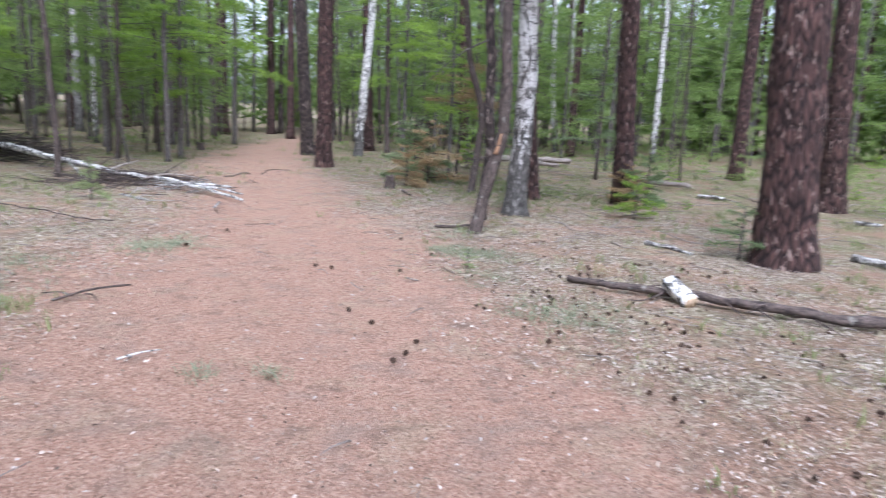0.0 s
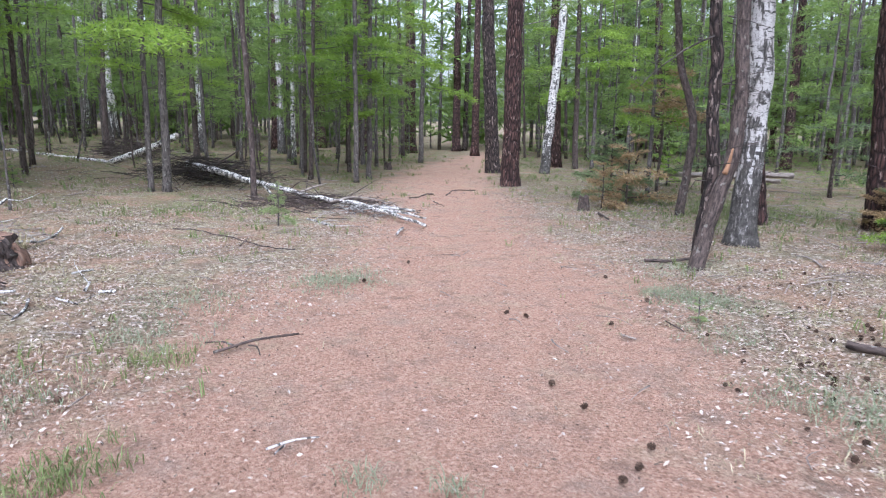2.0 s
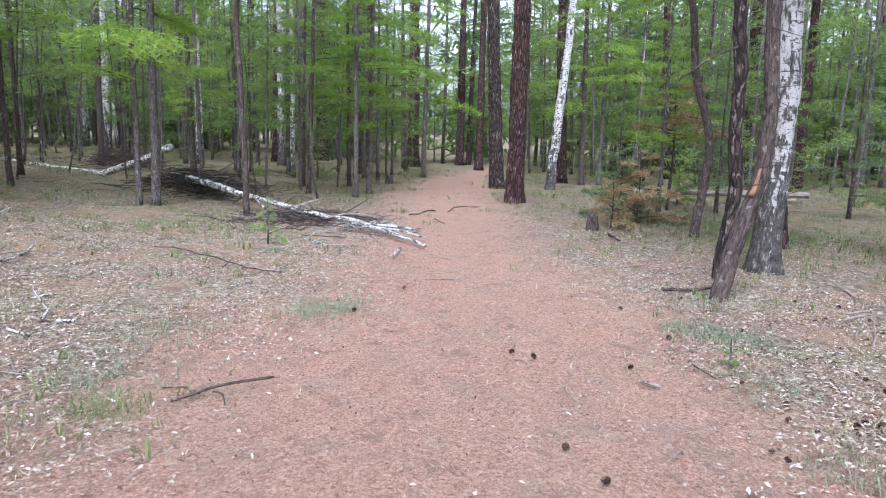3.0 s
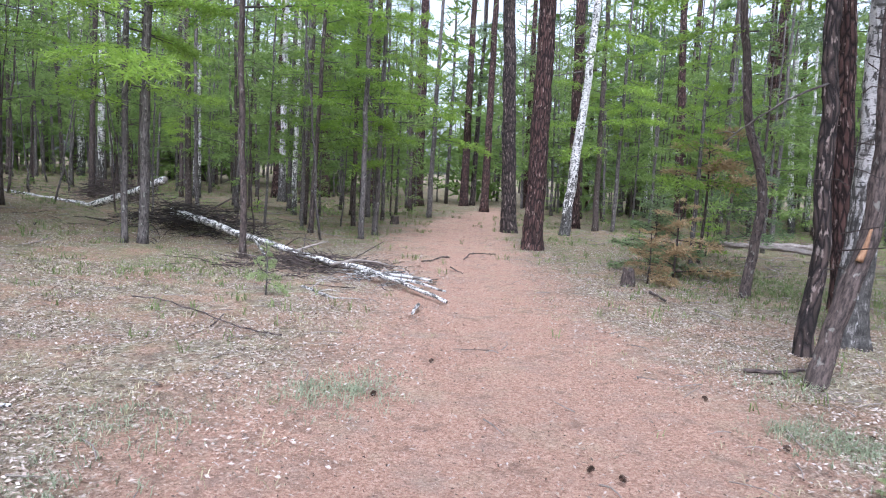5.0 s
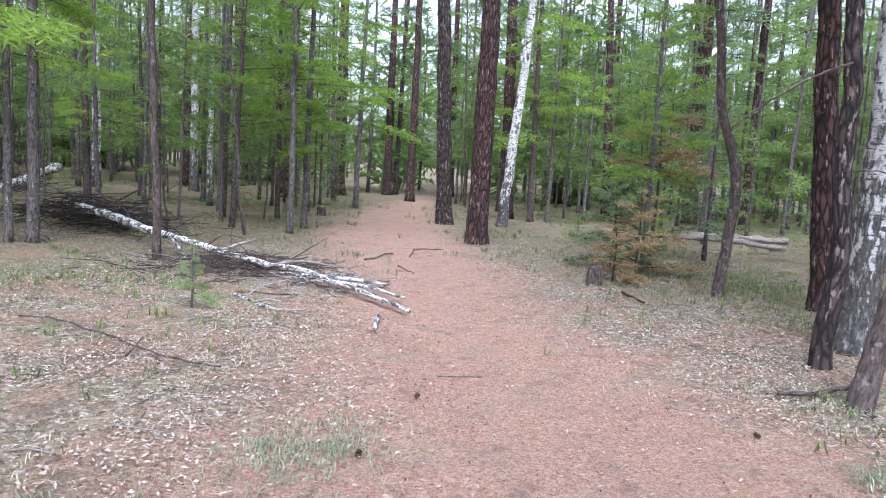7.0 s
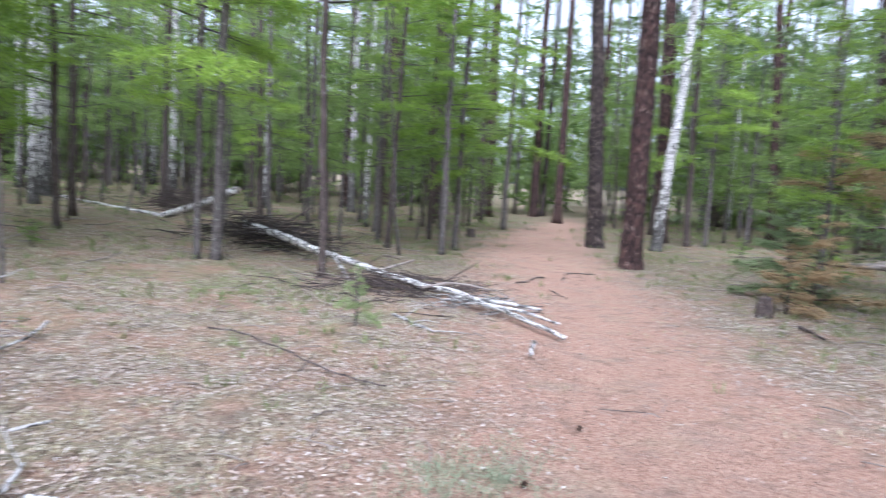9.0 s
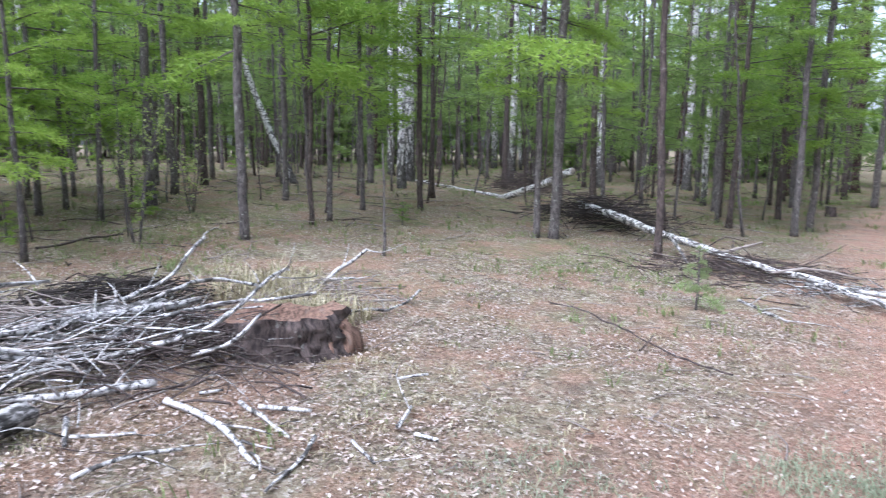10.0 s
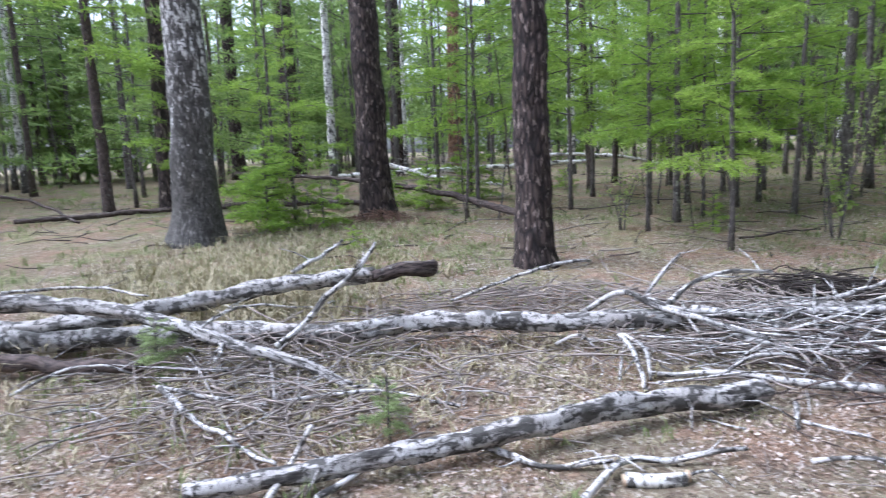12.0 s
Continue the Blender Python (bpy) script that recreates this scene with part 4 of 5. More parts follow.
limb("birch_branch", DEAD_BIRCH, 0.018, 0.010, (-3.03, 3.02, 0.05), (-2.89, 2.75, 0.04), (-2.82, 2.55, 0.04))
limb("birch_branch", DEAD_BIRCH, 0.012, 0.011, (-2.87, 3.11, 0.04), (-2.65, 3.01, 0.03))
limb("birch_branch", DEAD_BIRCH, 0.017, 0.014, (-4.47, 2.12, 0.16), (-4.50, 2.36, 0.27), (-4.47, 2.49, 0.28))
limb("birch_branch", DEAD_BIRCH, 0.020, 0.016, (-4.17, 2.39, 0.08), (-3.90, 2.24, 0.07))
limb("birch_branch", DEAD_BIRCH, 0.013, 0.013, (-3.96, 2.30, 0.07), (-3.78, 2.54, 0.06))
limb("dead_branch", DARK_BARK, 0.010, 0.006, (-4.18, 2.01, 0.08), (-3.93, 2.18, 0.07), (-3.61, 2.37, 0.06))
limb("birch_branch", DEAD_BIRCH, 0.017, 0.012, (-3.55, 2.10, 0.06), (-3.52, 2.37, 0.07), (-3.45, 2.56, 0.06))
limb("birch_branch", DEAD_BIRCH, 0.015, 0.015, (-3.25, 3.96, 0.04), (-3.15, 4.13, 0.04))
limb("birch_branch", DEAD_BIRCH, 0.027, 0.022, (-5.17, 5.24, 0.20), (-5.09, 5.43, 0.35), (-4.97, 5.64, 0.49))
limb("birch_branch", DEAD_BIRCH, 0.021, 0.016, (-5.10, 5.17, 0.25), (-4.86, 5.34, 0.27))
limb("birch_branch", DEAD_BIRCH, 0.019, 0.016, (-4.49, 4.65, 0.15), (-4.28, 5.13, 0.10), (-4.38, 5.73, 0.16))
limb("birch_branch", DEAD_BIRCH, 0.015, 0.014, (-4.98, 1.70, 0.29), (-4.85, 1.77, 0.24), (-4.57, 1.72, 0.10))
limb("birch_branch", DEAD_BIRCH, 0.017, 0.014, (-3.95, 3.02, 0.07), (-3.89, 3.13, 0.07))
limb("birch_branch", DEAD_BIRCH, 0.019, 0.015, (-4.30, 3.23, 0.18), (-4.00, 3.31, 0.30), (-4.03, 3.52, 0.40))
limb("birch_branch", DEAD_BIRCH, 0.018, 0.013, (-2.79, 3.37, 0.04), (-2.88, 3.59, 0.04))
limb("birch_branch", DEAD_BIRCH, 0.015, 0.015, (-2.68, 3.37, 0.03), (-2.53, 3.36, 0.03))
limb("birch_branch", DEAD_BIRCH, 0.013, 0.009, (-4.07, 1.83, 0.07), (-3.95, 1.99, 0.06))
limb("birch_branch", DEAD_BIRCH, 0.020, 0.011, (-4.91, 2.66, 0.24), (-4.57, 2.71, 0.17), (-4.56, 2.86, 0.32))
limb("dead_branch", DARK_BARK, 0.036, 0.024, (-8.54, 4.27, 0.34), (-8.60, 4.72, 0.35), (-8.80, 5.42, 0.36))
limb("birch_branch", DEAD_BIRCH, 0.024, 0.016, (-2.02, 7.72, 0.02), (-1.49, 7.12, 0.02))
limb("dead_branch", DARK_BARK, 0.017, 0.015, (-3.36, 6.32, 0.07), (-2.97, 6.19, 0.07), (-2.55, 5.88, 0.06), (-2.08, 5.52, 0.05), (-1.53, 5.23, 0.04))
limb("dead_branch", DARK_BARK, 0.016, 0.013, (-2.22, 5.43, 0.04), (-2.21, 5.74, 0.10))
limb("dead_branch", DARK_BARK, 0.025, 0.027, (-0.82, 10.70, 0.01), (-0.41, 11.53, 0.01))
limb("dead_branch", DARK_BARK, 0.008, 0.008, (-0.15, 5.32, 0.00), (0.15, 5.29, 0.01))
limb("dead_branch", DARK_BARK, 0.026, 0.019, (-0.15, 11.19, 0.02), (0.06, 11.95, 0.05), (0.40, 12.15, 0.02))
limb("dead_branch", DARK_BARK, 0.023, 0.015, (-0.34, 10.20, 0.01), (-0.13, 9.71, 0.01))
limb("old_log", OLD_WOOD, 0.055, 0.045, (4.77, 14.43, 0.27), (6.11, 13.82, 0.28), (6.92, 12.95, 0.23))
limb("old_log", OLD_WOOD, 0.064, 0.066, (5.97, 14.75, 0.27), (7.84, 14.36, 0.27))
limb("dead_branch", DARK_BARK, 0.042, 0.032, (2.30, 8.64, 0.05), (2.34, 8.03, 0.05))
limb("dead_branch", DARK_BARK, 0.038, 0.032, (2.12, 5.07, 0.04), (2.36, 5.08, 0.05), (2.72, 5.21, 0.05))
limb("birch_branch", DEAD_BIRCH, 0.024, 0.026, (-0.59, 6.50, 0.03), (-0.57, 6.96, 0.03))
limb("dead_branch", DARK_BARK, 0.022, 0.016, (-1.23, 2.04, 0.02), (-1.06, 2.20, 0.04), (-0.81, 2.42, 0.02))
limb("dead_branch", DARK_BARK, 0.014, 0.01, (-1.12, 2.15, 0.02), (-1.22, 2.17, 0.04), (-1.33, 2.16, 0.03))
limb("dead_branch", DARK_BARK, 0.013, 0.009, (-1.05, 2.16, 0.03), (-0.99, 2.12, 0.04), (-0.95, 2.03, 0.02))
limb("birch_branch", DEAD_BIRCH, 0.009, 0.006, (-0.55, 0.86, 0.01), (-0.44, 0.93, 0.02), (-0.34, 0.96, 0.02))
limb("birch_branch", DEAD_BIRCH, 0.008, 0.006, (-0.48, 0.9, 0.01), (-0.5, 0.8, 0.02))
limb("birch_branch", OLD_WOOD, 0.014, 0.011, (1.37, 2.66, 0.0), (1.45, 2.57, 0.0))
limb("dead_branch", DARK_BARK, 0.012, 0.01, (1.75, 2.95, 0.02), (1.83, 2.72, 0.02))
limb("old_log", DARK_BARK, 0.026, 0.05, (2.76, 2.43, 0.05), (3.37, 1.84, 0.08), (3.82, 1.38, 0.09), (4.57, 0.91, 0.09), (4.91, 0.62, 0.09))
limb("birch_billet", LYING_BIRCH, 0.068, 0.066, (3.39, 1.85, 0.15), (3.44, 1.59, 0.05))
limb("birch_branch", DEAD_BIRCH, 0.042, 0.026, (4.47, 4.13, 0.03), (4.63, 3.49, 0.03))
limb("birch_branch", DEAD_BIRCH, 0.065, 0.049, (6.43, 3.15, 0.05), (6.55, 2.62, 0.05))
limb("birch_branch", DEAD_BIRCH, 0.051, 0.040, (8.83, 5.64, 0.05), (8.96, 5.30, 0.05))
limb("birch_branch", DEAD_BIRCH, 0.046, 0.046, (8.01, 8.57, 0.06), (8.43, 8.29, 0.06))
limb("old_log", OLD_WOOD, 0.055, 0.052, (8.20, 11.36, 0.09), (8.77, 10.06, 0.09))


# the broken birch that lies across the wood's edge
fallen = tagged(new("fallen_birch"), "broken white birch trunk lying bent among dark stems", "fallen tree")
fallen.location = (-8.75, 15.0, 0.22)
part("trunk", tube_mesh("trunk", LYING_BIRCH, tube([(-4.45, 2.4, 0.22), (-2.4, 1.35, 0.13), (0, 0, 0.05)], 0.07, 0.08, 16, 0.08, 0.2, wobble=0.04, seed=3), lying=True), fallen)
part("broken_trunk", tube_mesh("broken_trunk", LYING_BIRCH, tube([(-0.05, 0.03, 0.06), (0.95, -0.2, 0.4), (1.91, -0.43, 0.77)], 0.08, 0.082, 16, 0.08, 0.2, wobble=0.03, seed=5), lying=True), fallen)
part("broken_end", tube_mesh("broken_end", OLD_WOOD, tube([(1.9, -0.428, 0.767), (1.95, -0.44, 0.785)], 0.074, 0.045, 12, 0.03, 0.3)), fallen, "splintered pale wood")
top_part = tagged(new("fallen_birch"), "fallen white birch top with forked branches reaching the footpath", "fallen tree")
top_part.location = (-4.9, 10.6, 0.1)
TOP = Vector((-4.9, 10.6, 0.1))


def of_top(name, mat, r0, r1, *points, sides=14):
    return part(name, tube_mesh(name, mat, tube([np.array(p) - np.array(TOP) for p in points], r0, r1, sides, 0.08, 0.3, wobble=0.03, seed=r0 * 900), lying=True), top_part)


of_top("trunk", LYING_BIRCH, 0.072, 0.02, (-5.74, 12.5, 0.45), (-4.63, 11.5, 0.37), (-3.64, 10.5, 0.27), (-2.84, 9.8, 0.2), (-2.07, 9.1, 0.15), (-1.42, 8.6, 0.13), (-0.81, 7.9, 0.09), (-0.27, 7.22, 0.03))
of_top("branch", DEAD_BIRCH, 0.032, 0.018, (-1.55, 8.65, 0.09), (-1.05, 8.4, 0.12), (-0.5, 8.15, 0.12), sides=9)
of_top("branch", DEAD_BIRCH, 0.026, 0.012, (-1.1, 8.3, 0.09), (-0.65, 7.98, 0.1), (-0.32, 7.75, 0.06), sides=9)
of_top("branch", OLD_WOOD, 0.024, 0.01, (-2.65, 9.62, 0.18), (-2.43, 9.7, 0.26), (-2.2, 9.95, 0.34), sides=7)
of_top("branch", OLD_WOOD, 0.02, 0.008, (-1.92, 8.85, 0.13), (-1.6, 8.9, 0.2), (-1.05, 8.9, 0.16), sides=7)
of_top("branch", DEAD_BIRCH, 0.028, 0.014, (-3.45, 10.32, 0.25), (-3.22, 9.95, 0.16), (-3.0, 9.55, 0.02), sides=7)
of_top("branch", DARK_BARK, 0.02, 0.01, (-5.0, 11.85, 0.4), (-4.6, 12.1, 0.7), (-4.3, 12.4, 0.95), sides=7)
of_top("branch", DARK_BARK, 0.022, 0.012, (-5.6, 12.35, 0.42), (-5.6, 12.2, 0.24), (-5.55, 12.1, 0.06), sides=7)
for i in range(9):
    f = i / 9
    p = Vector((-4.63, 11.5, 0.35)).lerp(Vector((-1.42, 8.6, 0.1)), f)
    a = i * 2.4
    of_top("dead_twig", DARK_BARK, 0.01, 0.004, p, p + Vector((0.25 * math.cos(a), 0.25 * math.sin(a) + 0.12, 0.16)), p + Vector((0.55 * math.cos(a), 0.5 * math.sin(a) + 0.3, 0.22 + 0.1 * math.sin(i))), sides=5)

# dead fallen trees farther west
limb("old_log", DARK_BARK, 0.055, 0.03, (-10.3, 2.35, 0.45), (-12.0, 1.2, 0.75), (-14.5, -0.6, 1.0), (-17.0, -3.6, 1.2), label="dark dead stem leaning over the undergrowth")
limb("old_log", DARK_BARK, 0.055, 0.04, (-13.6, -0.2, 0.62), (-14.0, -3.0, 0.65), (-13.0, -6.5, 0.6), label="dark fallen stem lying between the trunks")
limb("old_log", DARK_BARK, 0.035, 0.02, (-14.5, -8.5, 1.2), (-14.0, -6.6, 0.85), (-13.0, -5.4, 0.55), label="dark fallen stem lying between the trunks")
limb("birch_log", BIRCH, 0.09, 0.06, (-17.0, -1.2, 1.0), (-17.6, 2.0, 1.05), (-18.0, 5.0, 1.1), label="far fallen white birch among young larches")
limb("birch_log", BIRCH, 0.07, 0.04, (-17.5, -0.4, 1.35), (-16.5, 1.2, 0.9), (-15.8, 2.6, 0.72), label="far fallen white birch among young larches")
limb("birch_log", BIRCH, 0.05, 0.03, (-16.8, 3.4, 1.35), (-16.6, 5.4, 1.2), (-16.2, 7.0, 0.85), label="far fallen white birch among young larches")

# dead side branch on the grey larch
limb("dead_branch", GREY_BARK, 0.028, 0.012, (2.93, 5.9, 2.37), (2.66, 6.1, 2.24), (2.42, 6.3, 2.05), (2.28, 6.4, 1.85), label="bare grey dead branch on a larch trunk")


# ---- stumps and root mounds ----
def stump(name, x, y, rx, ry, tall, turn, mat, label, sides=64, rot=0.25, seed=0):
    """A rotten stump: lobed sides, a broken sunken top."""
    z = ground(x, y) - 0.04
    verts, grain, rings = [], [], 16
    for i in range(rings):
        f = i / (rings - 1)
        for j in range(sides):
            a = 2 * math.pi * j / sides
            n = noise.noise((math.cos(a) * 2.2 + seed, math.sin(a) * 2.2, f * 1.2)) + 0.5 * noise.noise((math.cos(a) * 7 + seed, math.sin(a) * 7, f * 2)) + 0.35 * noise.noise((math.cos(a) * 16 + seed, math.sin(a) * 16, f * 7))
            k = (1.12 - 0.2 * f) * (1 + rot * n)
            top = tall * (1 + 0.18 * noise.noise((math.cos(a) * 1.7 + seed, math.sin(a) * 1.7, 9)))
            verts.append((rx * k * math.cos(a), ry * k * math.sin(a), f * top))
            grain.append((rx * math.cos(a), ry * math.sin(a), f * tall))
    for q, depth in ((0.75, 0.02), (0.5, 0.07), (0.25, 0.09)):
        for j in range(sides):
            a = 2 * math.pi * j / sides
            n = noise.noise((q * 5 * math.cos(a) + seed, q * 5 * math.sin(a), 3))
            b = verts[(rings - 1) * sides + j]
            verts.append((b[0] * q, b[1] * q, b[2] * 0.4 + tall * 0.6 - depth + 0.06 * n))
            grain.append((b[0] * q, b[1] * q, tall))
    faces = []
    for i in range(rings + 2):
        for j in range(sides):
            k = (j + 1) % sides
            faces.append((i * sides + j, i * sides + k, (i + 1) * sides + k, (i + 1) * sides + j))
    n = len(verts)
    faces.append(tuple(range(n - sides, n)))
    t = tagged(new(name), label, "stump")
    t.matrix_basis = pose(x, y, z, 0, 0, turn)
    cut = (rings - 1) * sides
    part("bark", mesh_of("stump_bark", verts, faces[:cut], DARK_BARK, grain, np.zeros(n)), t, "dark decayed bark")
    part("broken_top", mesh_of("stump_top", verts, faces[cut:], mat, grain, np.zeros(n)), t, "crumbling red-brown wood")
    return t


old = stump("tree_stump", -4.28, 3.92, 0.45, 0.3, 0.31, 40, ROT, "broad rotten stump with crumbling red-brown wood", seed=2, rot=0.3)
for i, (a, k, h) in enumerate(((0.0, 0.42, 0.24), (0.5, 0.4, 0.17), (-0.5, 0.36, 0.15), (0.2, 0.3, 0.3), (1.0, 0.3, 0.26))):
    p = np.array((k * math.cos(a), 0.75 * k * math.sin(a), -0.02))
    part("rotten_lump", tube_mesh("rotten_lump", ROT, tube([p, p + (0.01, 0.0, h * 0.5), p + (-0.02, 0.01, h * 0.85), p + (-0.03, 0.0, h)], 0.13 - 0.012 * i, 0.05, 18, 0.025, 0.75, plates=0.03, seed=i + 40)), old, "crumbling red-brown wood")
for i in range(5):
    a = 2.2 + 0.75 * i
    p = np.array((0.38 * math.cos(a), 0.25 * math.sin(a), 0.0))
    part("root", tube_mesh("root", DARK_BARK, tube([p + (0, 0, 0.12), p * 1.2 + (0, 0, 0.06), p * 1.5 + (0, 0, 0.0)], 0.05, 0.02, 10, 0.05, 0.4, seed=i)), old, "dark decayed bark")
small = stump("tree_stump", 2.2, 9.45, 0.085, 0.08, 0.27, 0, DARK_BARK, "small dark broken stump beside the path", 20, 0.3, 7)
stump("tree_stump", -2.3, 19.5, 0.12, 0.12, 0.25, 0, DARK_BARK, "small dark stump in green grass", 16, 0.3, 9)
limb("old_log", DARK_BARK, 0.07, 0.055, (-6.73, 0.56, 0.49), (-6.6, 0.3, 0.5), (-6.45, 0.0, 0.5), label="black split end of an old birch log", twigs=False)


def heap(name, x, y, rx, ry, count, length, mat, label, seed, high=0.16):
    """A tangle of dark sticks and roots on the ground."""
    rng = np.random.default_rng(seed)
    made = []
    for i in range(count):
        a = rng.uniform(0, 6.28)
        px, py = rng.normal(0, rx * 0.5), rng.normal(0, ry * 0.5)
        up = high * math.exp(-(px / rx) ** 2 - (py / ry) ** 2) * rng.uniform(0.1, 1)
        z = ground(x + px, y + py) - ground(x, y) + up
        d = np.array((math.cos(a), math.sin(a), rng.uniform(-0.25, 0.3))) * length * rng.uniform(0.4, 1.2) / 2
        o = np.array((px, py, z))
        r = rng.uniform(0.003, 0.009)
        made.append(tube([o - d, o + rng.normal(0, 0.03, 3), o + d], r, r * 0.5, 4, 0.2, 0.1, wobble=0.03, seed=i))
    t = tagged(new(name), label, "brushwood", kind="stuff")
    t.location = (x, y, ground(x, y))
    part("sticks", tube_mesh("sticks", mat, joined(made), lying=True), t)
    return t


heap("root_tangle", -6.0, 3.7, 0.6, 0.75, 420, 0.45, PEAT, "dark tangle of roots and rotten sticks behind the stump", 3, 0.24)
heap("brushwood", -5.3, 2.6, 0.9, 1.4, 330, 0.8, OLD_WOOD, "tangle of thin grey twigs in the brush pile", 4, 0.3)
heap("brushwood", -4.6, 3.4, 0.7, 0.7, 310, 0.55, DARK_BARK, "thin dark twigs piled against the stump", 5, 0.28)
heap("brushwood", -5.3, -0.6, 0.9, 1.5, 330, 0.7, OLD_WOOD, "grey twigs tangled round the fallen logs", 6, 0.22)
heap("brushwood", -4.4, -0.4, 0.6, 1.2, 310, 0.5, OLD_WOOD, "grey twigs scattered in dry grass", 7, 0.08)
heap("brushwood", -6.3, 1.3, 0.6, 1.5, 310, 0.6, OLD_WOOD, "grey twigs tangled behind the long log", 8, 0.15)
heap("brushwood", -5.0, 5.2, 0.6, 0.5, 80, 0.6, OLD_WOOD, "dry twigs beside the stump", 9, 0.15)
heap("brushwood", -2.3, 9.3, 1.2, 0.8, 330, 0.6, DARK_BARK, "dark dead twigs under the fallen birch", 10, 0.22)
heap("brushwood", -5.3, 12.1, 1.1, 0.6, 330, 0.8, PEAT, "dark dead branches where the birch broke", 11, 0.6)
heap("brushwood", -20.5, 1.2, 1.5, 2.0, 80, 1.6, OLD_WOOD, "far heap of grey brushwood in the wood", 12, 0.7)

heap("brushwood", -1.2, 8.5, 0.6, 0.5, 60, 0.5, DEAD_BIRCH, "pale twigs at the fallen birch's tip", 17, 0.16)
heap("brushwood", -5.0, 2.9, 0.6, 1.1, 110, 1.2, DEAD_BIRCH, "thin white birch switches on the brush pile", 18, 0.34)
heap("brushwood", -4.9, -0.6, 0.6, 1.2, 60, 1.0, DEAD_BIRCH, "thin white birch switches between the logs", 19, 0.14)
heap("bark_litter", -11.65, -0.1, 0.45, 0.5, 320, 0.22, ROT, "red-brown rotten bark heaped at a larch's foot", 13, 0.16)
heap("dead_brush", -9.3, 17.2, 1.0, 1.0, 310, 1.0, DARK_BARK, "dark dead brush deep among the larches", 14, 0.6)
heap("dead_brush", -5.6, 13.6, 1.4, 0.7, 310, 0.9, DARK_BARK, "dark dead brush behind the broken birch", 16, 0.4)

# the dead little pine beside the small stump, and pine seedlings
def bush(name, x, y, s, mat, bark, label, seed, count=26, low=0.1, slim=1.0):
    tris, wood = crown(seed, low, 1.0, 0.62, count, 14, 6, 3, 0.15)
    tris, wood = tris * (slim, slim, 1.0), (wood[0] * (slim, slim, 1.0), *wood[1:])
    t = tagged(new(name), label, "bush")
    t.location = (x, y, ground(x, y) - 0.02)
    part("stem", tube_mesh("stem", bark, tube([(0, 0, 0), (0.02 * s, 0, 0.5 * s), (0, 0, 1.02 * s)], 0.014 * s + 0.004, 0.005, 7, 0.1, 0.1)), t)
    part("needles", mesh_of("needles", tris * s, np.arange(len(tris)).reshape(-1, 3), mat, smooth=False), t)
    tagged(part("brush", tube_mesh("twigs", bark, (wood[0] * s, *wood[1:])), t), kind="stuff")
    return t


bush("dead_pine", 2.55, 9.75, 0.8, BROWN_NEEDLES, DARK_BARK, "withered little pine with rusty brown needles", 81, 16)
bush("dead_pine", 3.1, 10.4, 1.25, BROWN_NEEDLES, DARK_BARK, "withered pine sapling with brown needles", 82, 12)
bush("dead_pine", 4.3, 12.9, 2.6, BROWN_NEEDLES, DARK_BARK, "tall dry sapling with sparse brown needles", 83, 6, 0.5)
bush("pine_seedling", 2.9, 10.9, 1.3, DEEP_GREEN, DARK_BARK, "small green pine sapling beside the path", 84)
bush("pine_seedling", -2.25, 7.05, 0.6, SOFT_GREEN, GREY_BARK, "tiny pine seedling with soft green needles", 85, 15, 0.25, 0.55)
bush("pine_seedling", -4.1, 0.19, 0.36, SOFT_GREEN, GREY_BARK, "tiny pine seedling with soft green needles", 86, 20, 0.2, 0.7)
bush("pine_seedling", -5.2, -1.35, 0.42, SOFT_GREEN, GREY_BARK, "tiny green seedling between the logs", 87, 22, 0.15)
bush("pine_seedling", 5.1, 3.3, 0.6, DEEP_GREEN, GREY_BARK, "small pine seedling at the foot of the old pine", 88, 12, 0.2)
bush("larch_seedling", -9.3, 4.3, 0.5, LARCH_GREEN, GREY_BARK, "small bright green larch seedling", 89, 12, 0.1)
bush("larch_seedling", -11.0, -0.9, 0.7, LARCH_GREEN, GREY_BARK, "small bright green larch seedling", 90, 14, 0.1)
bush("larch_seedling", -11.2, -1.75, 1.35, LARCH_GREEN, GREY_BARK, "bright green larch seedling by the old birch", 91, 34, 0.08)
bush("larch_seedling", -12.6, -2.2, 0.9, LARCH_GREEN, GREY_BARK, "bright green larch seedling in the wood", 92, 16, 0.1)
bush("larch_seedling", -12.7, 0.75, 0.9, LARCH_GREEN, GREY_BARK, "bright green larch seedling beside a thick larch", 101, 26, 0.08)
bush("larch_seedling", -13.8, 1.6, 1.1, LARCH_GREEN, GREY_BARK, "bright green larch seedling beside a thick larch", 102, 26, 0.08)
bush("larch_seedling", -13.4, 0.1, 0.7, LARCH_GREEN, GREY_BARK, "bright green larch seedling beside a thick larch", 103, 22, 0.08)
bush("dead_pine", 5.95, 7.45, 0.7, BROWN_NEEDLES, DARK_BARK, "shaggy brown growth at a pine's foot", 95, 18)
bush("pine_seedling", 2.0, 3.0, 0.2, SOFT_GREEN, GREY_BARK, "tiny green seedling at the path's edge", 96, 10)
bush("young_pine_clump", 6.2, 7.3, 0.9, DEEP_GREEN, DARK_BARK, "low green pine growth at a trunk's foot", 94, 16, 0.1)



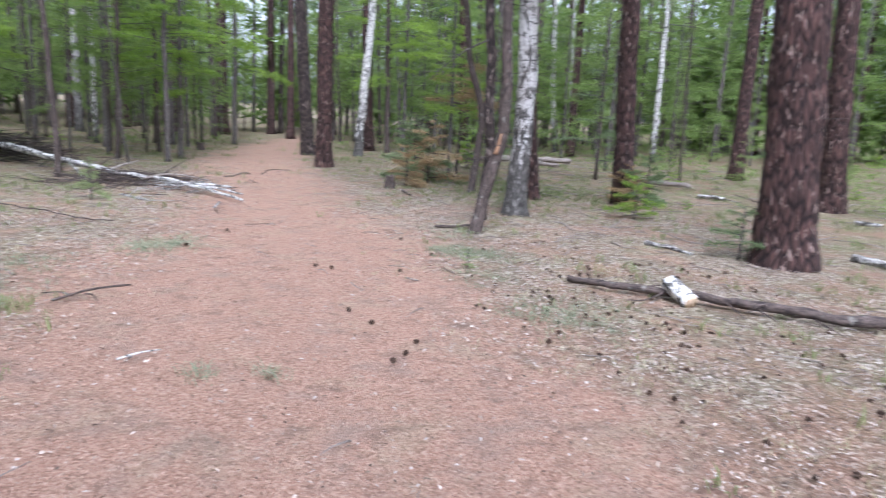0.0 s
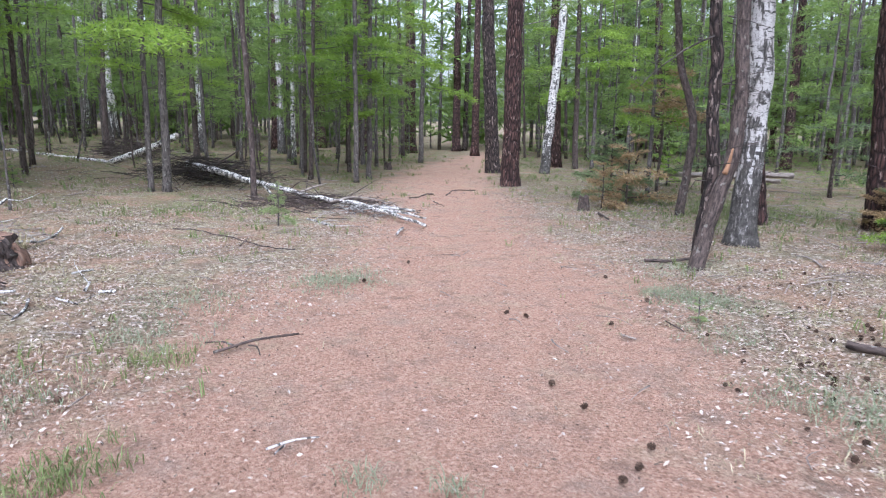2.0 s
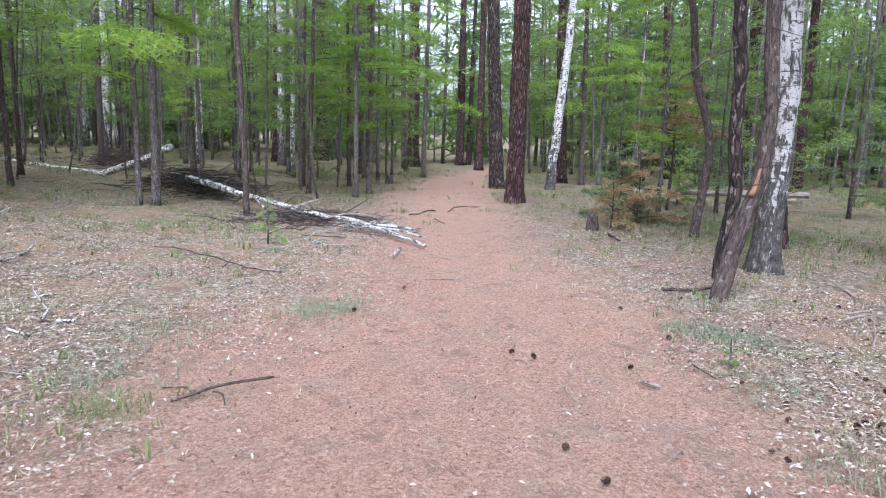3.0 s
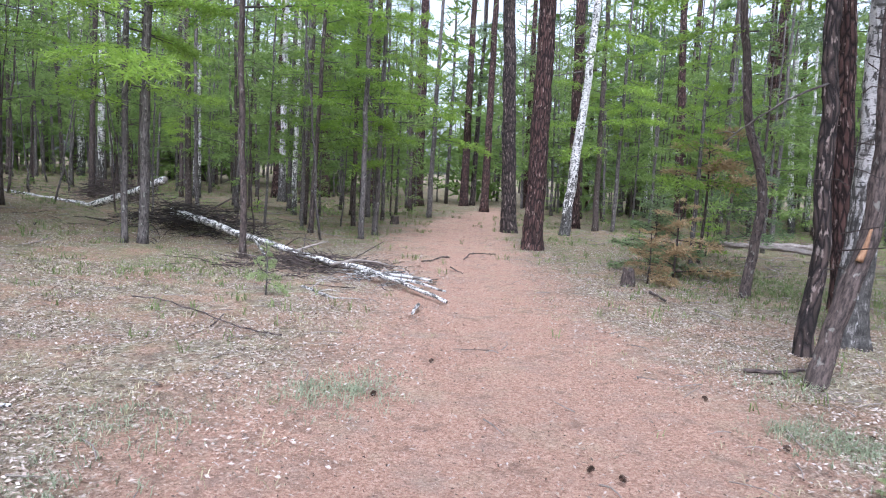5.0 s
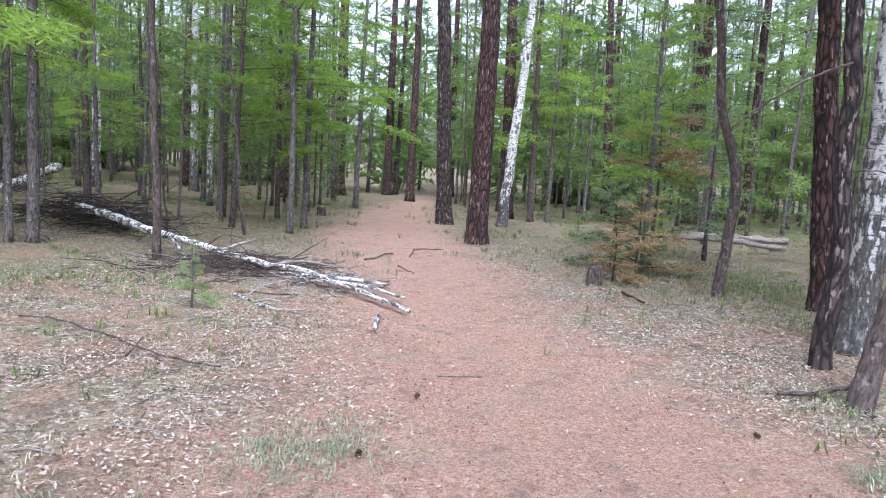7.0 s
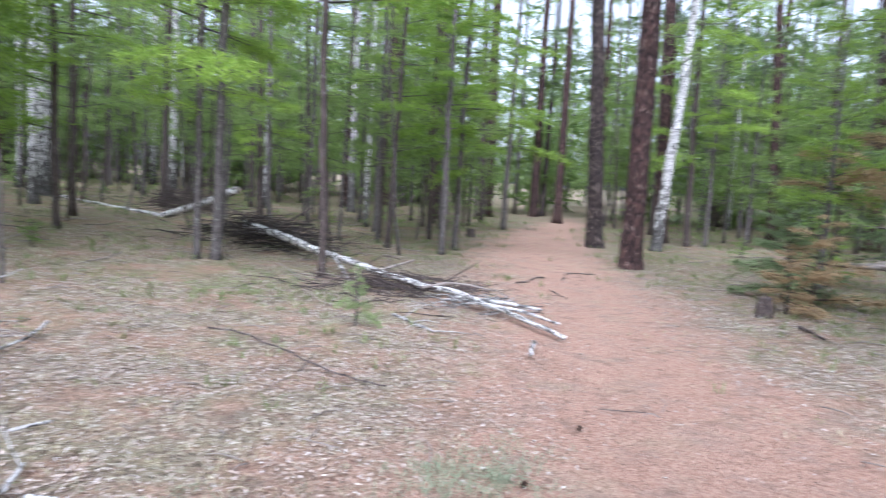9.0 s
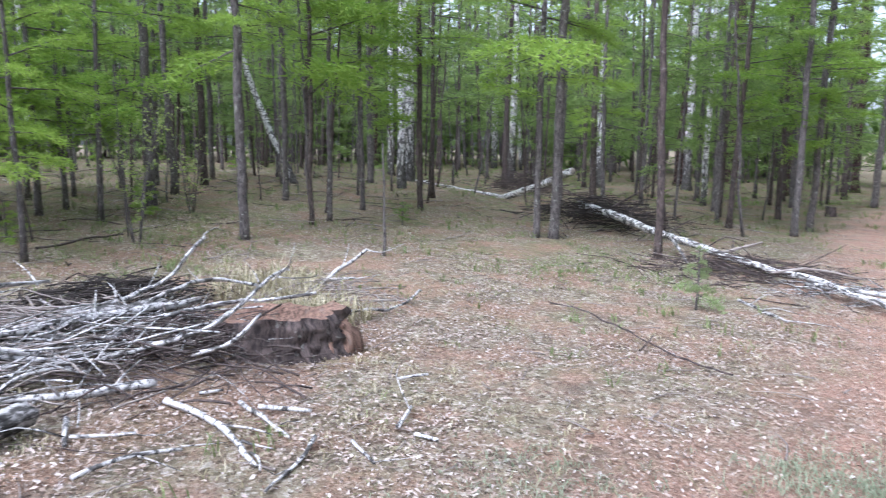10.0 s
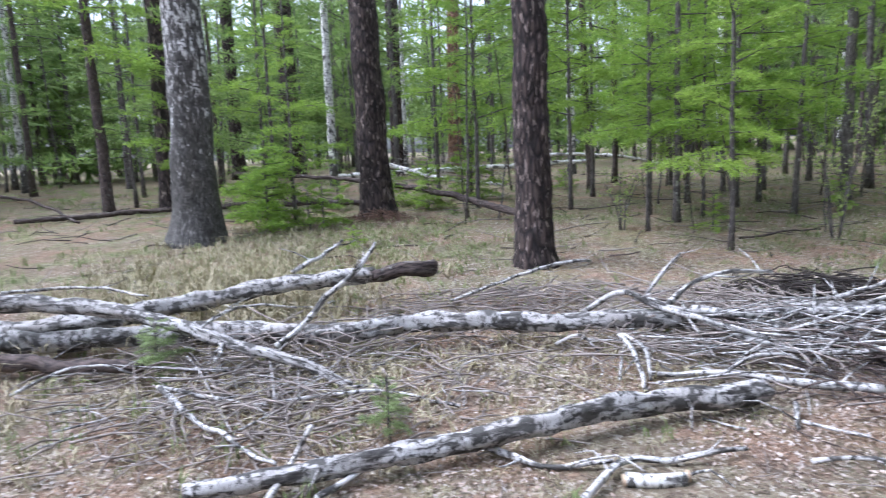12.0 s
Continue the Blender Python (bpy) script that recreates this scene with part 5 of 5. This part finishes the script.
def leafy_shrub(x, y, tall, stems, seed, label):
    """Several thin upright stems with small single leaves on short twigs."""
    rng = np.random.default_rng(seed)
    t = tagged(new("birch_shrub"), label, "shrub")
    t.location = (x, y, ground(x, y) - 0.02)
    verts = []
    for i in range(stems):
        a, k = rng.uniform(0, 6.28), tall * rng.uniform(0.6, 1.05)
        out = np.array((math.cos(a), math.sin(a), 0.0))
        line = [out * 0.03, out * 0.1 * k + (0, 0, 0.5 * k), out * rng.uniform(0.15, 0.35) * k + (0, 0, k)]
        stem = part("stem", tube_mesh("stem", GREY_BARK, tube(line, 0.012, 0.004, 6, 0.15, 0.1, wobble=0.04, seed=seed + i)), t)
        c, along = spline(line, 0.04)
        twigs = []
        for j in range(int(k * 9)):
            o = c[int(len(c) * (0.22 + 0.78 * rng.uniform()) * 0.999)]
            d = rng.normal(0, 1, 3) * (1, 1, 0.4) + (0, 0, 0.5)
            d *= rng.uniform(0.1, 0.3) / np.linalg.norm(d)
            twigs.append(tube([o, o + d * 0.5 + (0, 0, 0.01), o + d], 0.003, 0.0015, 3, 9, 0))
            for f in rng.uniform(0.3, 1.05, 7):
                p = o + d * f + rng.normal(0, 0.012, 3)
                u = rng.normal(0, 1, 3)
                u /= np.linalg.norm(u)
                w = np.cross(u, rng.normal(0, 1, 3))
                w /= np.linalg.norm(w)
                q = rng.uniform(0.014, 0.026)
                verts += [p, p + u * q + w * q * 0.6, p + u * q * 2, p + u * q - w * q * 0.6]
        tagged(part("brush", tube_mesh("twigs", GREY_BARK, joined(twigs)), stem), kind="stuff")
    n = len(verts)
    part("leaves", mesh_of("leaves", verts, np.arange(n).reshape(-1, 4), SHRUB_GREEN, smooth=False), t)
    return t


leafy_shrub(-8.35, 5.33, 1.9, 6, 71, "thin upright shrub with small pale green leaves")
leafy_shrub(-10.2, 7.4, 1.7, 4, 72, "thin upright shrub with small pale green leaves")
leafy_shrub(-9.6, 3.2, 1.0, 4, 73, "low shrub with small pale green leaves")
seedlings = [bush("larch_seedling", -10.2, 6.6, 0.55, LARCH_GREEN, GREY_BARK, "small bright green larch seedling on the forest floor", 97, 14, 0.12),
             bush("larch_seedling", -7.4, 9.3, 0.4, WOOD_GREEN, GREY_BARK, "small green larch seedling on the forest floor", 98, 12, 0.2)]
scatter(seedlings, 46, lambda x, y: (x < -9 and -6 < y < 12) or (x < -3.5 and 11 < y < 20), 0.35, rng, (0.5, 1.5))
scatter(seedlings, 26, lambda x, y: x > 4 and 6 < y < 22, 0.35, rng, (0.5, 1.7))


# ---- pine cones ----
def cone_mesh(seed):
    """A small open pine cone: scales in rising turns."""
    rng = np.random.default_rng(seed)
    verts, faces = [], []
    for i in range(40):
        f = i / 39
        a, z = i * 2.4, -0.018 + 0.036 * f
        r = 0.019 * math.sin(math.pi * (0.18 + 0.72 * f)) + 0.003
        d = np.array((math.cos(a), math.sin(a), 0.45 - 0.9 * (1 - f)))
        s = np.array((-math.sin(a), math.cos(a), 0)) * 0.006
        o = np.array((0, 0, z))
        k = len(verts)
        verts += [o - s * 0.6, o + s * 0.6, o + d * r + s, o + d * (r + 0.004) + (0, 0, 0.003), o + d * r - s, o + d * r * 0.8 - (0, 0, 0.004)]
        faces += [(k, k + 1, k + 2, k + 3, k + 4), (k, k + 5, k + 1), (k + 1, k + 5, k + 2), (k + 5, k + 4, k), (k + 5, k + 3, k + 2), (k + 5, k + 4, k + 3)]
    return mesh_of("pine_cone", verts, faces, CONE, verts, np.zeros(len(verts)), False)


CONES = [cone_mesh(i) for i in range(2)]


def cone(x, y, s=1.0):
    k = len(bpy.data.objects)
    o = tagged(new("pine_cone", CONES[k % 2]), "small open dark brown pine cone on the ground", "pine cone", "pine cones")
    o.matrix_basis = Matrix.Translation((x, y, ground(x, y) + 0.012 * s)) @ Euler((1.2 + (k % 7) * 0.2, 0.3, k * 1.9)).to_matrix().to_4x4() @ Matrix.Diagonal((s, s, s, 1))


for x, y in ((0.61, 3.12), (0.75, 3.03), (0.79, 1.72), (1.05, 0.81), (0.96, 0.70), (0.92, 1.42), (1.15, 1.0), (-0.62, 4.05), (1.6, 4.4), (-1.75, 1.3), (-0.3, 4.9), (1.35, 2.9)):
    cone(x, y, 0.76)
crng = np.random.default_rng(15)
made = 0
while made < 150:
    x, y = crng.normal(3.0, 0.75), crng.normal(1.6, 1.5)
    if x > track_edges(y)[1] - 0.25 and y > -1.8 and (x - 5.49) ** 2 + (y - 3.07) ** 2 > 0.3:
        cone(x, y, crng.uniform(0.45, 0.8))
        made += 1


# ---- grass and litter ----
def scatter_points(rng, n, box, keep):
    x, y = rng.uniform(box[0], box[1], n), rng.uniform(box[2], box[3], n)
    k = rng.uniform(0, 1, n) < keep(x, y)
    return x[k], y[k]


def near_share(x, y):
    return np.clip(1.25 - np.hypot(x + 0.6, y - 3.5) / 13, 0.06, 1)


def patchy(x, y, scale, seed):
    return np.array([0.5 + 0.8 * noise.noise((a * scale, b * scale, seed)) for a, b in zip(x, y)])


def flakes(rng, x, y, size, lift, slim, curl=0.25):
    """Curled leaf or needle flakes lying at odd angles, two triangles each."""
    n = len(x)
    a, tilt = rng.uniform(0, 6.28, n), rng.normal(0, 0.9 * curl, n)
    k = size * rng.uniform(0.5, 1.3, n)
    d = np.stack([np.cos(a), np.sin(a), tilt], 1) * k[:, None]
    s = np.stack([-np.sin(a), np.cos(a), rng.normal(0, 1.2 * curl, n)], 1) * (k * slim)[:, None]
    o = np.stack([x, y, height(x, y) + lift + rng.uniform(0, 0.048 * curl, n)], 1)
    bend = np.array([0, 0, curl]) * k[:, None]
    v = np.stack([o - d, o + s + bend, o + d, o - s + bend * 0.2], 1).reshape(-1, 3)
    i = np.arange(n) * 4
    return v, np.stack([i, i + 1, i + 2, i + 3], 1)


def bare(x, y):
    return track_share(x, y)


def grass(rng, x, y, blades, tall, bend, width=0.0022):
    """Tufts of thin bent blades, two faces to a blade."""
    x, y, = np.repeat(x, blades), np.repeat(y, blades)
    n = len(x)
    x, y = x + rng.normal(0, 0.03, n), y + rng.normal(0, 0.03, n)
    a = rng.uniform(0, 6.28, n)
    k = tall * rng.uniform(0.4, 1.25, n)
    out = np.stack([np.cos(a), np.sin(a), 0 * a], 1)
    wide = np.stack([-np.sin(a), np.cos(a), 0 * a], 1) * width
    o = np.stack([x, y, height(x, y) - 0.01], 1)
    lean = bend * rng.uniform(0.3, 1.5, n)
    m = o + out * (k * lean * 0.35)[:, None] + np.array([0, 0, 0.6]) * k[:, None]
    e = o + out * (k * lean)[:, None] + np.array([0, 0, 1.0]) * (k * np.clip(1 - 0.35 * lean, 0.1, 1))[:, None]
    v = np.stack([o - wide, o + wide, m + wide, m - wide, e], 1).reshape(-1, 3)
    i = np.arange(n) * 5
    f = np.concatenate([np.stack([i, i + 1, i + 2], 1), np.stack([i, i + 2, i + 3], 1), np.stack([i + 3, i + 2, i + 4], 1)])
    return v, f


grng = np.random.default_rng(21)
BOX = (-14, 10, -3.5, 18)
x, y = scatter_points(grng, 760000, (-12, 7, -3.5, 16), lambda x, y: near_share(x, y) ** 1.5 * (1 - 0.95 * bare(x, y)) * 0.95)
keep = grng.uniform(0, 1, len(x)) < np.clip(0.15 + 1.5 * (patchy(x, y, 1.1, 5.0) - 0.15), 0.12, 1)
x, y = x[keep], y[keep]
v, f = flakes(grng, x, y, 0.0145, 0.003, 0.42)
tagged(new("leaf_litter", mesh_of("leaf_litter", v, f, LEAF_LITTER, smooth=False)), "pale dry fallen leaves scattered over the forest floor", "leaf litter", kind="stuff")
x, y = scatter_points(grng, 420000, (-4, 5, -3.0, 11), lambda x, y: near_share(x, y) ** 1.5 * (0.15 + 0.8 * bare(x, y)))
v, f = flakes(grng, x, y, 0.0125, 0.002, 0.07, 0.06)
tagged(new("needle_litter", mesh_of("needle_litter", v, f, NEEDLE_LITTER, smooth=False)), "reddish fallen needles covering the footpath", "needle litter", kind="stuff")
x, y = scatter_points(grng, 70000, BOX, lambda x, y: near_share(x, y) * (1 - bare(x, y)) * (0.4 + 0.5 * (x < -4)))
keep = patchy(x, y, 0.9, 3.0) > 0.47
v, f = grass(grng, x[keep], y[keep], 5, 0.055, 1.5)
tagged(new("dry_grass", mesh_of("dry_grass", v, f, STRAW, smooth=False)), "low pale dry grass beside the footpath", "grass", kind="stuff")
x, y = scatter_points(grng, 26000, (-22, 16, -8, 30), lambda x, y: np.clip(np.hypot(x, y - 3) / 16, 0.05, 0.6) * (1 - bare(x, y)))
keep = patchy(x, y, 0.7, 8.0) > 0.48
v, f = grass(grng, x[keep], y[keep], 6, 0.13, 0.9, 0.0045)
tagged(new("green_grass", mesh_of("green_grass", v, f, FERN_GREEN, smooth=False)), "short fresh green grass on the forest floor", "grass", kind="stuff")
for x, y, s, n in ((2.2, 3.6, 0.26, 190), (-0.83, 4.1, 0.26, 170), (2.05, 2.7, 0.2, 40), (-1.75, 2.4, 0.25, 60), (1.95, 3.9, 0.12, 40), (2.35, 1.5, 0.3, 160), (-2.2, 1.3, 0.3, 120), (-1.9, 3.3, 0.3, 90), (2.4, 5.0, 0.3, 90), (-0.08, 0.67, 0.07, 14), (0.3, 0.6, 0.07, 12)):
    v, f = grass(grng, grng.normal(x, s * 0.8, n), grng.normal(y, s * 0.8, n), 6, 0.06, 1.1)
    tagged(new("grass_tuft", mesh_of("grass_tuft", v, f, HERB, smooth=False)), "patch of fresh green grass at the path's edge", "grass", kind="stuff")
for x, y, s, n in ((-1.57, 1.91, 0.17, 45), (-1.24, 0.62, 0.15, 50), (-1.45, 0.4, 0.15, 30)):
    v, f = grass(grng, grng.normal(x, s * 0.8, n), grng.normal(y, s * 0.8, n), 5, 0.085, 0.9, 0.0025)
    tagged(new("grass_tuft", mesh_of("grass_tuft", v, f, FERN_GREEN, smooth=False)), "fresh yellow-green grass tuft in dry litter", "grass", kind="stuff")
for x, y, s, n in ((-4.6, 4.6, 0.35, 60), (-7.2, -1.9, 1.3, 240), (-6.6, -0.9, 0.8, 120), (-5.6, 4.9, 0.5, 60)):
    v, f = grass(grng, grng.normal(x, s * 0.6, n), grng.normal(y, s * 0.6, n), 9, 0.26, 0.8, 0.004)
    tagged(new("tall_dry_grass", mesh_of("tall_dry_grass", v, f, STRAW, smooth=False)), "taller pale dry grass round the fallen wood", "grass", kind="stuff")
x, y = scatter_points(grng, 16000, (-4, 5, -3, 12), lambda x, y: near_share(x, y) * 0.7)
v, f = flakes(grng, x, y, 0.011, 0.003, 0.45)
tagged(new("bark_chips", mesh_of("bark_chips", v, f, CHIPS, smooth=False)), "dark bark chips and cone scales on the path", "bark chips", kind="stuff")
for x0, y0, sx, sy, n, tall, mat, lab in ((-8.6, -1.2, 2.2, 1.6, 900, 0.13, STRAW, "pale dry grass between logs and trunks"), (-9.0, -0.6, 2.4, 1.9, 800, 0.09, FERN_GREEN, "thin green grass among dry stems"),
                                          (-4.9, -0.3, 0.8, 1.6, 420, 0.1, STRAW, "pale dry grass between the fallen logs"), (-8.5, 5.4, 2.4, 1.6, 420, 0.06, FERN_GREEN, "thin green grass at the wood's edge"),
                                          (-4.2, 8.6, 1.8, 1.4, 320, 0.05, FERN_GREEN, "thin green grass beside the fallen birch"), (4.6, 9.6, 1.6, 2.2, 700, 0.09, FERN_GREEN, "thin green grass under the eastern trees")):
    v, f = grass(grng, grng.normal(x0, sx * 0.6, n), grng.normal(y0, sy * 0.6, n), 7, tall * 1.15, 1.0, 0.004)
    tagged(new("wild_grass", mesh_of("wild_grass", v, f, mat, smooth=False)), lab, "grass", kind="stuff")
x, y = scatter_points(grng, 9000, (-10, 7, -3, 13), lambda x, y: near_share(x, y) * (1 - bare(x, y)) * 0.5)
keep = patchy(x, y, 1.3, 12.0) > 0.72
v, f = grass(grng, x[keep], y[keep], 6, 0.055, 1.0)
tagged(new("young_grass", mesh_of("young_grass", v, f, FERN_GREEN, smooth=False)), "sparse young grass coming up through dry litter", "grass", kind="stuff")
# sticks and fallen stems on the floor of the wood
def floor_sticks(label, mat, count, box, lengths, thick, keep, seed):
    rng = np.random.default_rng(seed)
    made = []
    while len(made) < count:
        x, y = rng.uniform(box[0], box[1]), rng.uniform(box[2], box[3])
        if not keep(x, y):
            continue
        a, k = rng.uniform(0, 6.28), rng.uniform(*lengths)
        ends = [np.array((x + c * math.cos(a) * k / 2, y + c * math.sin(a) * k / 2, 0)) for c in (-1, 0, 1)]
        for e, up in zip(ends, (0.01, rng.uniform(0.01, 0.06), rng.uniform(0.01, 0.12))):
            e[2] = ground(e[0], e[1]) + up
        r = rng.uniform(*thick)
        made.append(tube(ends, r, r * 0.5, 5, 0.2, 0.3, wobble=0.04, seed=len(made)))
    tagged(new("fallen_sticks", tube_mesh("fallen_sticks", mat, joined(made), lying=True)), label, "sticks", kind="stuff")


floor_sticks("dark fallen sticks on the floor of the wood", DARK_BARK, 420, (-20, -4.5, -7, 22), (0.2, 0.9), (0.005, 0.012), lambda x, y: x < -7.5 or y > 9.5, 61)
floor_sticks("grey fallen sticks on the floor of the wood", OLD_WOOD, 330, (-20, -3.0, -7, 22), (0.25, 1.0), (0.005, 0.012), lambda x, y: x < -7.0 or y > 9.0, 62)
floor_sticks("grey fallen sticks under the eastern trees", OLD_WOOD, 320, (2.6, 14, 3.5, 24), (0.2, 0.9), (0.005, 0.012), lambda x, y: True, 63)
# little twigs strewn about
made = []
for i in range(900):
    x, y = grng.uniform(-8, 6), grng.uniform(-2.5, 13)
    if grng.uniform() < float(track_share(x, y)) * 0.85:
        continue
    a, k = grng.uniform(0, 6.28), grng.uniform(0.08, 0.35)
    d = np.array((math.cos(a), math.sin(a), 0)) * k / 2
    o = np.array((x, y, ground(x, y) + 0.012))
    made.append(tube([o - d, o + np.array((grng.normal(0, 0.02), grng.normal(0, 0.02), 0.01)), o + d], grng.uniform(0.003, 0.007), 0.002, 5, 0.1, 0.1))
tagged(new("strewn_twigs", tube_mesh("strewn_twigs", OLD_WOOD, joined(made))), "little dry twigs strewn over the forest floor", "twigs", kind="stuff")
